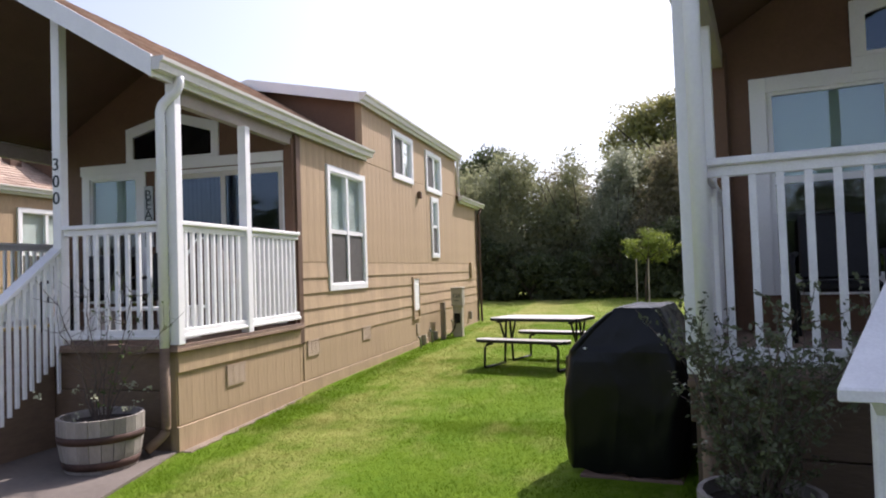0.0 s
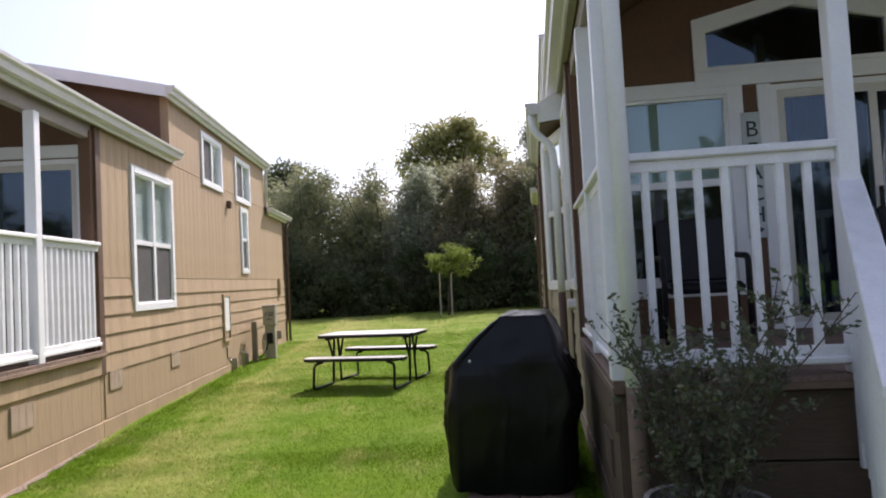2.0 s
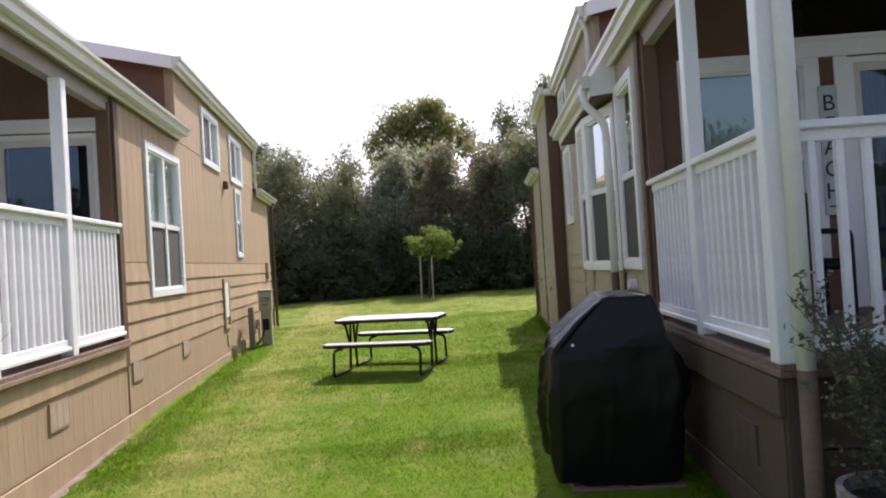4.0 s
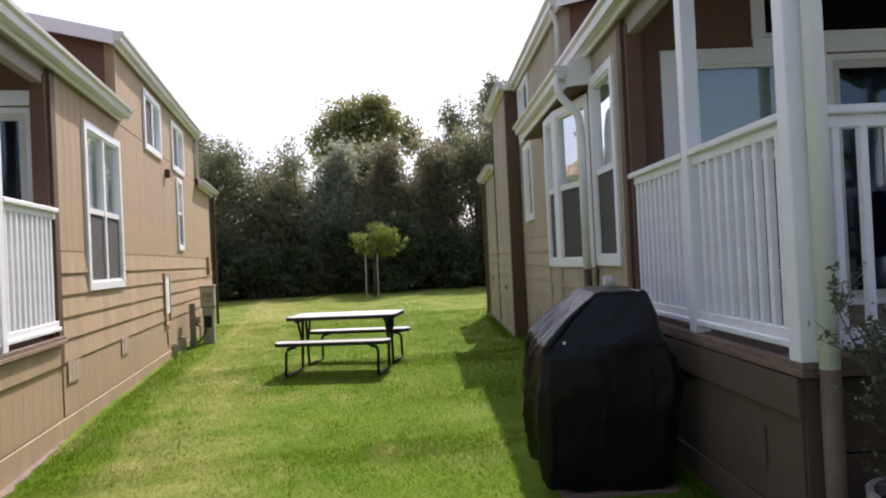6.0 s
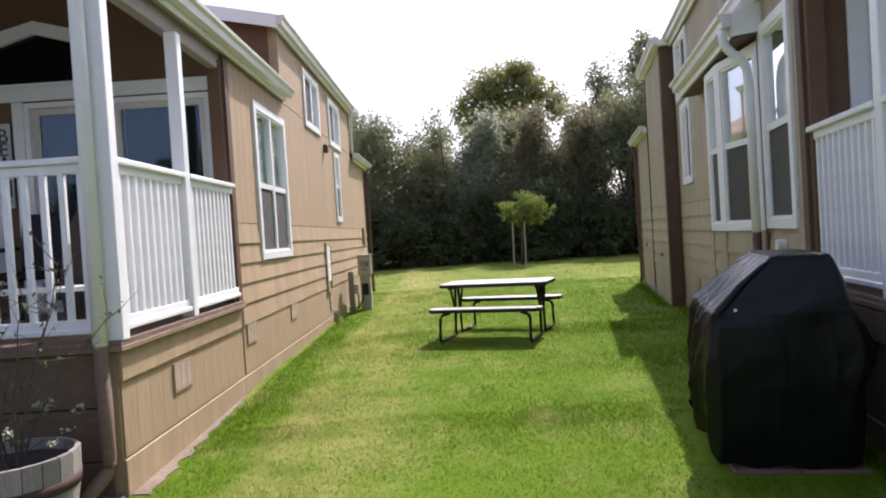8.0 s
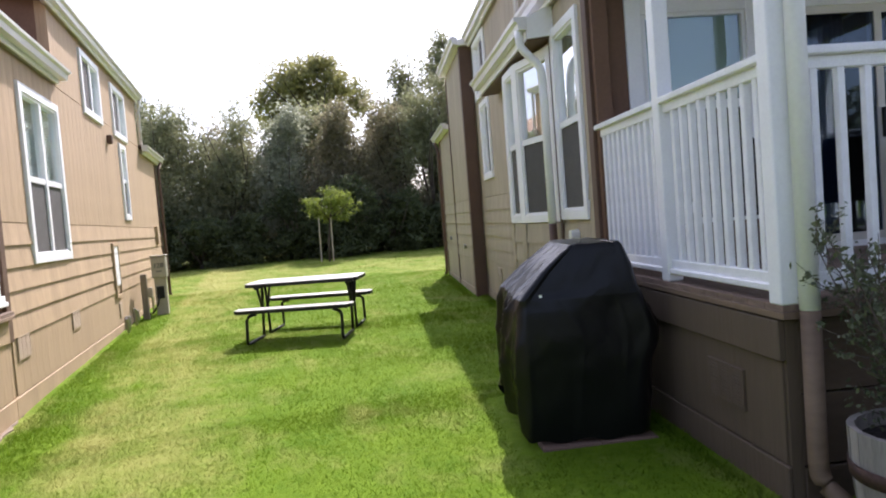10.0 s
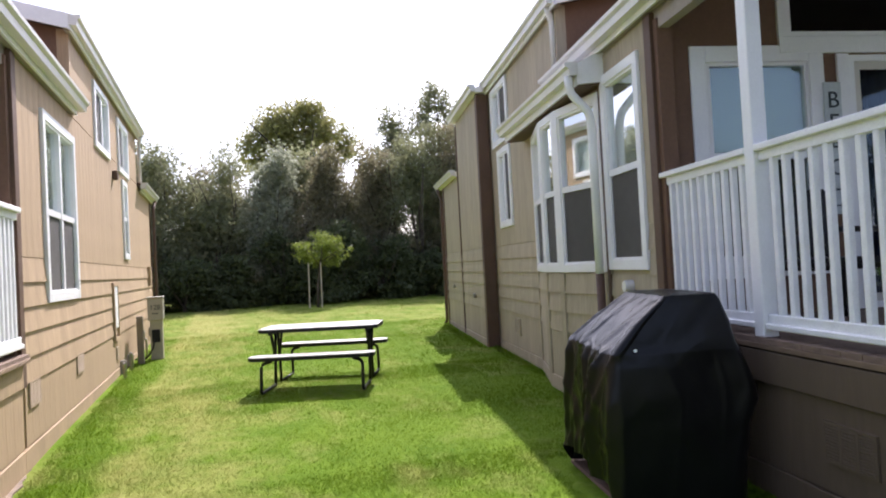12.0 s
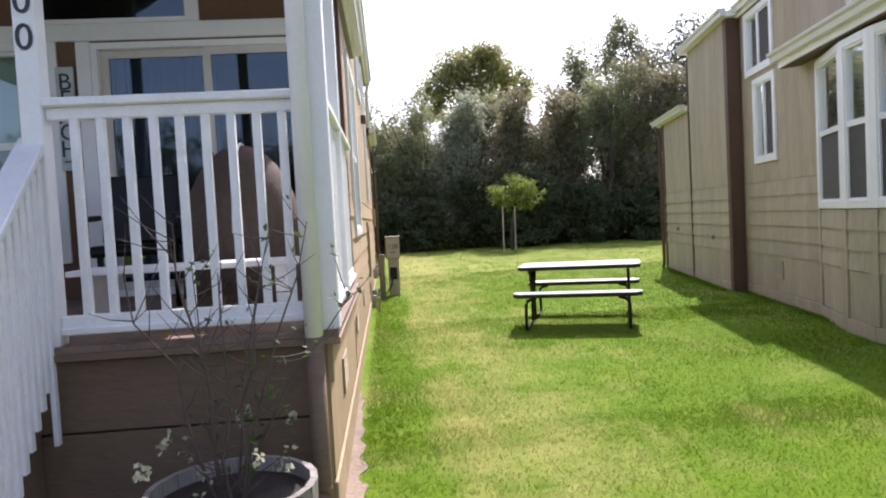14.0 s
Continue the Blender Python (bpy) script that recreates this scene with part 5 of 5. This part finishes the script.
# ---- half-barrel planters ----
def half_barrel(x, y, r_top, h, label):
    z = ground_z(x, y) + (0.022 if x < -3 else 0.0)
    e = thing("barrel_planter", pose(x, y, z), label, "planter", "half-barrel planters")
    n = 22
    prof = [(0.0, 0.82), (0.3, 0.92), (0.65, 0.985), (1.0, 1.0)]
    for k in range(n):
        a0, a1 = 2 * math.pi * k / n + 0.006, 2 * math.pi * (k + 1) / n - 0.006
        bm = bmesh.new()
        lay = []
        jit = random.uniform(-0.004, 0.004)
        for t, f in prof:
            for rr in (r_top * f + jit, r_top * f - 0.028):
                lay.append([bm.verts.new((rr * math.cos(a), rr * math.sin(a), t * h)) for a in (a0, a1)])
        for i in range(0, len(lay) - 2, 2):
            o0, i0, o1, i1 = lay[i], lay[i + 1], lay[i + 2], lay[i + 3]
            for f in ((o0[0], o0[1], o1[1], o1[0]), (i0[1], i0[0], i1[0], i1[1]), (o0[0], o1[0], i1[0], i0[0]), (o0[1], i0[1], i1[1], o1[1])):
                bm.faces.new(f)
        bm.faces.new((lay[0][0], lay[1][0], lay[1][1], lay[0][1]))
        bm.faces.new((lay[-2][0], lay[-2][1], lay[-1][1], lay[-1][0]))
        part("stave", bm, M_STAVE, e)
    for t0, t1 in ((0.07, 0.22), (0.56, 0.70)):
        bm = bmesh.new()
        rad = lambda t: r_top * np.interp(t, [p[0] for p in prof], [p[1] for p in prof])
        m = 44
        rows = [[bm.verts.new((rr * math.cos(2 * math.pi * k / m), rr * math.sin(2 * math.pi * k / m), t * h)) for k in range(m)] for rr, t in ((rad(t0) + 0.003, t0), (rad(t0) + 0.008, t0), (rad(t1) + 0.008, t1), (rad(t1) + 0.003, t1))]
        for r0, r1 in zip(rows, rows[1:]):
            for k in range(m):
                bm.faces.new((r0[k], r0[(k + 1) % m], r1[(k + 1) % m], r1[k]))
        part("hoop", bm, M_HOOP, e, "rusty iron hoop", smooth=True)
    bm = bmesh.new()
    bmesh.ops.create_circle(bm, cap_ends=True, segments=32, radius=r_top - 0.03)
    for v in bm.verts:
        v.co.z = h * 0.86
    bmesh.ops.poke(bm, faces=bm.faces[:])
    part("soil", bm, M_SOIL, e, "dark potting soil")
    return z + h * 0.86


def potted_shrub(x, y, z, seed, height, spread, stems, leaves, leaf, mat, name, label, category, blossom=0, bare=0.0):
    """Thin branching stems with small leaves set along the twigs."""
    rng = random.Random(seed)
    e = thing(name, pose(x, y, z), label, category)
    bm = bmesh.new()
    tips = []
    for k in range(stems):
        a = 2 * math.pi * k / stems + rng.uniform(-0.4, 0.4)
        reach, hh = spread * rng.uniform(0.25, 1.0), height * rng.uniform(0.6, 1.0)
        p = Vector((0.05 * math.cos(a), 0.05 * math.sin(a), -0.02))
        pts = [p]
        for i in range(1, 6):
            t = i / 5
            pts.append(Vector((p.x + reach * t ** 1.3 * math.cos(a) + rng.uniform(-0.03, 0.03), p.y + reach * t ** 1.3 * math.sin(a) + rng.uniform(-0.03, 0.03), hh * t)))
        tube(bm, pts, 0.008, 5, 0.002)
        for i in range(1, 6):
            for _ in range(3):
                q = pts[i - 1].lerp(pts[i], rng.random())
                d = Vector((rng.uniform(-1, 1), rng.uniform(-1, 1), rng.uniform(0.1, 1.1))).normalized() * rng.uniform(0.1, 0.26) * (0.6 + spread)
                tube(bm, [q, q + d * 0.5 + Vector((0, 0, -0.01)), q + d], 0.003, 4, 0.001)
                tips.append((q, q + d))
    part("branching_stem", bm, M_TWIG, e, "thin grey-brown branching stems")
    arr = np.array([[*a, *b] for a, b in tips])
    g = np.random.default_rng(seed)
    if leaves:
        idx = g.integers(0, int(len(arr) * (1 - bare)), leaves)
        t = g.random(leaves)[:, None] * 1.05
        c = arr[idx, :3] * (1 - t) + arr[idx, 3:] * t + g.normal(size=(leaves, 3)) * 0.012
        nr = g.normal(size=(leaves, 3)) + np.array([0, 0, 0.7])
        nr /= np.linalg.norm(nr, axis=1)[:, None]
        me = leaf_mesh("leaves", c, nr, g.uniform(0.6, 1.3, leaves) * leaf, 0.5)
        me.materials.append(mat)
        new("leaves", me).parent = e
    if blossom:
        spots = arr[g.integers(0, len(arr), 14), 3:]
        spots[:, 2] = 0.03 + 0.22 * spots[:, 2]
        c = spots[g.integers(0, 14, blossom)] + g.normal(size=(blossom, 3)) * 0.018
        nr = g.normal(size=(blossom, 3))
        nr /= np.linalg.norm(nr, axis=1)[:, None]
        me = leaf_mesh("blossom", c, nr, g.uniform(0.7, 1.3, blossom) * 0.028, 0.8)
        me.materials.append(L_FLOWER)
        new("blossom", me).parent = e


zt = half_barrel(-3.72, 3.60, 0.345, 0.445, "weathered half-barrel planter with rusty hoops on the walk")
potted_shrub(-3.72, 3.60, zt, 11, 1.15, 0.5, 9, 130, 0.04, L_BRIGHT, "bare_plant", "nearly bare twiggy plant with a few pale blossoms", "plant", blossom=130, bare=0.55)
_p = RIGHT @ Vector((-0.45, -0.30, 0))
zt = half_barrel(_p.x, _p.y, 0.28, 0.46, "grey weathered half-barrel planter beside the porch steps")
potted_shrub(_p.x, _p.y, zt, 12, 1.0, 0.63, 17, 5200, 0.034, L_SHRUB, "potted_shrub", "airy grey-green small-leaved shrub growing in the planter", "shrub")


# ---- porch furniture ----
def wicker_chair(m, label):
    e = thing("porch_chair", m, label, "chair", "porch chairs")
    boxpart("seat", M_BLACK, e, -0.27, 0.27, -0.26, 0.26, 0.36, 0.44, label="dark woven seat", bevel=0.03)
    bm = bmesh.new()
    box(bm, -0.27, 0.27, 0.24, 0.31, 0.44, 0.95)
    for v in bm.verts:
        if v.co.z > 0.9:
            v.co.y += 0.12
    part("backrest", bm, M_BLACK, e, "dark woven backrest", bevel=0.02)
    for x in (-0.29, 0.29):
        bm = bmesh.new()
        tube(bm, bend([(x, -0.26, 0.0), (x, -0.26, 0.62), (x, 0.28, 0.64)], 0.06), 0.022, 8)
        part("armrest", bm, M_BLACK, e, smooth=True)
        boxpart("leg", M_BLACK, e, x - 0.02, x + 0.02, 0.22, 0.26, 0.0, 0.4)


def place(H, sg, s, d, turn):
    return H @ pose(s, sg * d, DECK, 0, 0, turn)


wicker_chair(place(LEFT, 1, 1.75, 2.75, -100), "dark woven porch chair beside the window")
wicker_chair(place(LEFT, 1, 1.7, 1.45, -80), "dark woven porch chair before the sliding door")
wicker_chair(place(RIGHT, -1, 1.8, 0.85, -95), "dark woven porch chair below the window")
wicker_chair(place(RIGHT, -1, 1.75, 2.6, -80), "dark woven porch chair before the glass door")


def cloth_dome(m, label):
    """A rounded canvas cover over something put away on the porch."""
    e = thing("cloth_cover", m, label, "cover")
    bm = bmesh.new()
    bmesh.ops.create_uvsphere(bm, u_segments=40, v_segments=20, radius=1)
    for v in bm.verts:
        a = math.atan2(v.co.y, v.co.x)
        z = max(v.co.z, -0.45)
        low = max(0.0, 0.25 - z)
        k = 1 + 0.07 * low * math.sin(9 * a) + 0.05 * low * math.sin(15 * a + 1)
        r = math.hypot(v.co.x, v.co.y)
        r = max(r, 0.9) if v.co.z < 0 else r
        v.co = (0.40 * k * r * math.cos(a), 0.40 * k * r * math.sin(a), 0.02 + (z + 0.45) / 1.45 * 1.04)
    part("canvas", bm, M_CLOTH, e, smooth=True)
    bm = bmesh.new()
    arc = [math.pi * (0.06 + 0.88 * k / 24) for k in range(25)]
    tube(bm, [(0.405 * math.cos(a), -0.015, 0.34 + 0.728 * math.sin(a)) for a in arc], 0.010, 6)
    part("piping", bm, M_PALE, e, "pale seam piping over the top", smooth=True)


cloth_dome(place(LEFT, 1, 1.35, 0.62, 0), "brown canvas cover over a stored item on the porch")


def low_bench(m, label):
    e = thing("porch_bench", m, label, "bench", "porch benches")
    for k in range(3):
        boxpart("slat", M_WHITE_OLD, e, -0.6, 0.6, -0.18 + k * 0.13, -0.07 + k * 0.13, 0.30, 0.33, bevel=0.004)
    for x in (-0.5, 0.5):
        boxpart("leg", M_WHITE_OLD, e, x - 0.03, x + 0.03, -0.17, 0.17, 0.0, 0.299)


low_bench(place(LEFT, 1, 0.55, 0.75, 90), "low white slatted bench on the porch")


# ---- trees ----
def sapling():
    x, y = 1.28, 24.6
    z = ground_z(x, y)
    e = thing("young_tree", pose(x, y, z), "young lime-green tree tied between two pale stakes", "tree")
    bm = bmesh.new()
    tube(bm, [(0, 0, -0.05), (0.02, 0.0, 0.7), (0.12, 0, 1.4), (0.25, 0, 1.9)], 0.045, 8, 0.025)
    for k in range(7):
        a = k * 0.9
        tube(bm, [(0.1, 0, 1.3 + 0.04 * k), (0.22 + 0.35 * math.cos(a), 0.35 * math.sin(a), 1.75), (0.3 + 0.75 * math.cos(a), 0.7 * math.sin(a), 2.0 + 0.3 * (k % 2))], 0.02, 6, 0.006)
    part("trunk", bm, M_BARK, e, smooth=True)
    blobs = [(-0.42, 0, 1.98, 0.40, 0.4, 0.36), (0.1, -0.2, 2.25, 0.48, 0.5, 0.36), (0.55, 0.1, 2.18, 0.46, 0.5, 0.38), (0.90, 0, 1.90, 0.38, 0.4, 0.32), (0.28, 0.2, 1.8, 0.55, 0.5, 0.36), (-0.2, 0, 1.62, 0.3, 0.3, 0.26), (0.6, 0, 1.55, 0.24, 0.3, 0.2)]
    crown("crown", e, L_YOUNG, blobs, 5000, 0.085, 77, aspect=0.5)
    for sx in (-0.30, 0.12):
        bm = bmesh.new()
        tube(bm, [(sx, -0.1, -0.05), (sx + 0.02, -0.1, 1.55)], 0.024, 8)
        part("stake", bm, M_STAKE, e, "pale round tree stake")


sapling()


def big_tree(x, y, h, blobs, mat, count, size, seed, label, trunk_r=0.28, aspect=0.5):
    e = thing("tree", pose(x, y, ground_z(x, y)), label, "tree", "trees behind the thicket")
    limbs(e, 0, 0, -0.1, h * 0.92, trunk_r, seed, 9, max(abs(b[0]) for b in blobs) + 0.5, split=0.5)
    crown("crown", e, mat, blobs, count, size, seed, aspect=aspect, shell_bias=0.6)


big_tree(2.8, 44.0, 12, [(-2.0, 0, 9.0, 1.5, 1.5, 1.2), (-1.0, 0, 10.4, 1.7, 1.6, 1.2), (0.6, 0, 11.0, 1.6, 1.5, 1.0), (2.0, 0, 10.0, 1.5, 1.5, 1.2), (2.9, 0, 8.9, 1.2, 1.2, 0.9), (0.4, 0, 9.2, 1.8, 1.6, 1.2), (-2.4, 0, 7.8, 0.9, 0.9, 0.8), (1.2, 0, 7.6, 1.4, 1.2, 0.8)], L_GOLD, 17000, 0.24, 41, "rounded yellow-green tree rising behind the thicket")
big_tree(6.4, 33.5, 9.4, [(0, 0, 8.2, 0.8, 0.8, 1.4), (-0.5, 0, 6.8, 1.0, 0.9, 1.2), (0.6, 0, 6.9, 1.0, 0.9, 1.3), (0.1, 0, 5.2, 1.4, 1.0, 1.2)], L_WILLOW, 8000, 0.15, 42, "slender open-crowned tree in the thicket", 0.12)
big_tree(8.6, 33.0, 10.8, [(0, 0, 9.6, 0.8, 0.8, 1.2), (-0.7, 0, 8.2, 0.9, 0.9, 1.2), (0.9, 0, 8.0, 1.1, 0.9, 1.4), (0.1, 0, 6.2, 1.6, 1.0, 1.4)], L_WILLOW, 10000, 0.15, 43, "tall open-crowned grey-green tree in the thicket", 0.14)
big_tree(12.0, 33.0, 10.5, [(0, 0, 8.8, 1.3, 1.2, 1.5), (-1.1, 0, 7.0, 1.3, 1.2, 1.5), (1.2, 0, 7.2, 1.4, 1.2, 1.5), (0, 0, 5.5, 1.8, 1.3, 1.2)], L_DARK, 11000, 0.17, 44, "tall dark green tree at the thicket's end", 0.16)
big_tree(-7.0, 38.0, 8.6, [(0, 0, 7.4, 1.5, 1.2, 1.0), (-1.6, 0, 6.6, 1.3, 1.2, 1.0), (1.5, 0, 6.4, 1.3, 1.2, 1.0)], L_DARK, 9000, 0.2, 45, "dark green tree behind the thicket", 0.18)


# row of trees across the lane, mirrored in the porch glass
for i in range(9):
    _h = 5.6 + 0.8 * math.sin(2.7 * i)
    big_tree(-16.0 + 4.1 * i, -15.5 - 1.2 * math.sin(1.9 * i), _h, [(0, 0, _h * 0.8, 1.6, 1.4, _h * 0.2), (-1.3, 0, _h * 0.55, 1.6, 1.4, _h * 0.22), (1.4, 0, _h * 0.52, 1.7, 1.4, _h * 0.22), (0.1, 0, _h * 0.3, 1.9, 1.4, _h * 0.2)], L_DARK, 4500, 0.26, 46 + i, "dark green tree across the lane from the porches", 0.16)



# ---- grass blades ----
def grass():
    g = np.random.default_rng(8)
    sets = []
    phi = radians(PHI)
    for n, y0, y1, ln in ((150000, 1.2, 5.5, 0.026), (120000, 5.0, 10.0, 0.028), (80000, 9.0, 17.0, 0.035), (50000, 16.0, 27.0, 0.045)):
        y = g.uniform(y0, y1, n)
        x = g.uniform(-4.2, 4.5, n) if y0 < 15 else g.uniform(-12, 12, n)
        wall_r = 1.04 + np.tan(phi) * (y - 2.58) - 0.02
        edge_l = np.where(y < 4.2, -3.37 + 0.20 * (4.2 - y) + 0.012 * (4.2 - y) ** 2, -3.25)
        ok = (x > edge_l) & ((x < wall_r) | (y > 15.6) | (y < 1.9))
        ok |= (y > 17.6)
        u = (x - 1.04) * math.sin(phi) + (y - 2.58) * math.cos(phi)
        v = (x - 1.04) * math.cos(phi) - (y - 2.58) * math.sin(phi)
        ok &= ~((u > 0.98) & (u < 2.34) & (v > -1.08) & (v < -0.15)) & ~((u > 8.8) & (u < 13.3) & (v > -0.24) & (v < 1))
        x, y = x[ok], y[ok]
        sets.append((x, y, g.uniform(0.6, 1.3, len(x)) * ln))
    # longer uncut growth at the foot of the walls
    n = 6000
    y = g.uniform(4.9, 14, n)
    sets.append((-3.27 + np.abs(g.normal(size=n)) * 0.24, y, g.uniform(0.6, 1.4, n) * 0.034))
    n = 4500
    y = g.uniform(2.6, 15, n)
    sets.append((1.0 + np.tan(phi) * (y - 2.58) - 0.03 - 0.24 * (y > 11.2) - np.abs(g.normal(size=n)) * 0.07, y, g.uniform(0.6, 1.3, n) * 0.045))
    x, y, ln = (np.concatenate(a) for a in zip(*sets))
    k = np.clip((y - 3.5) / 5.5, 0, 1)
    k = k * k * (3 - 2 * k)
    z = (0.05 + 0.07 * np.clip((x + 3.4) / 4.4, 0, 1)) * (1 - k) + (0.15 + 0.010 * np.clip(y - 9, 0, 22)) * k
    n = len(x)
    a = g.uniform(0, 2 * np.pi, n)
    w = ln * g.uniform(0.09, 0.15, n)
    lean = g.normal(size=(n, 2)) * ln[:, None] * 0.8
    base = np.stack([x, y, z - 0.008], 1)
    side = np.stack([np.cos(a) * w, np.sin(a) * w, np.zeros(n)], 1)
    tip = base + np.stack([lean[:, 0], lean[:, 1], ln], 1)
    co = np.stack([base - side, base + side, tip], 1).reshape(-1, 3)
    me = bpy.data.meshes.new("grass")
    me.vertices.add(3 * n)
    me.vertices.foreach_set("co", co.ravel())
    me.loops.add(3 * n)
    me.loops.foreach_set("vertex_index", np.arange(3 * n, dtype=np.int32))
    me.polygons.add(n)
    me.polygons.foreach_set("loop_start", np.arange(0, 3 * n, 3, dtype=np.int32))
    me.update()
    me.validate()
    me.materials.append(M_BLADES)
    tagged(new("grass", me), "short mown grass blades over the lawn", "grass", kind="stuff")


grass()
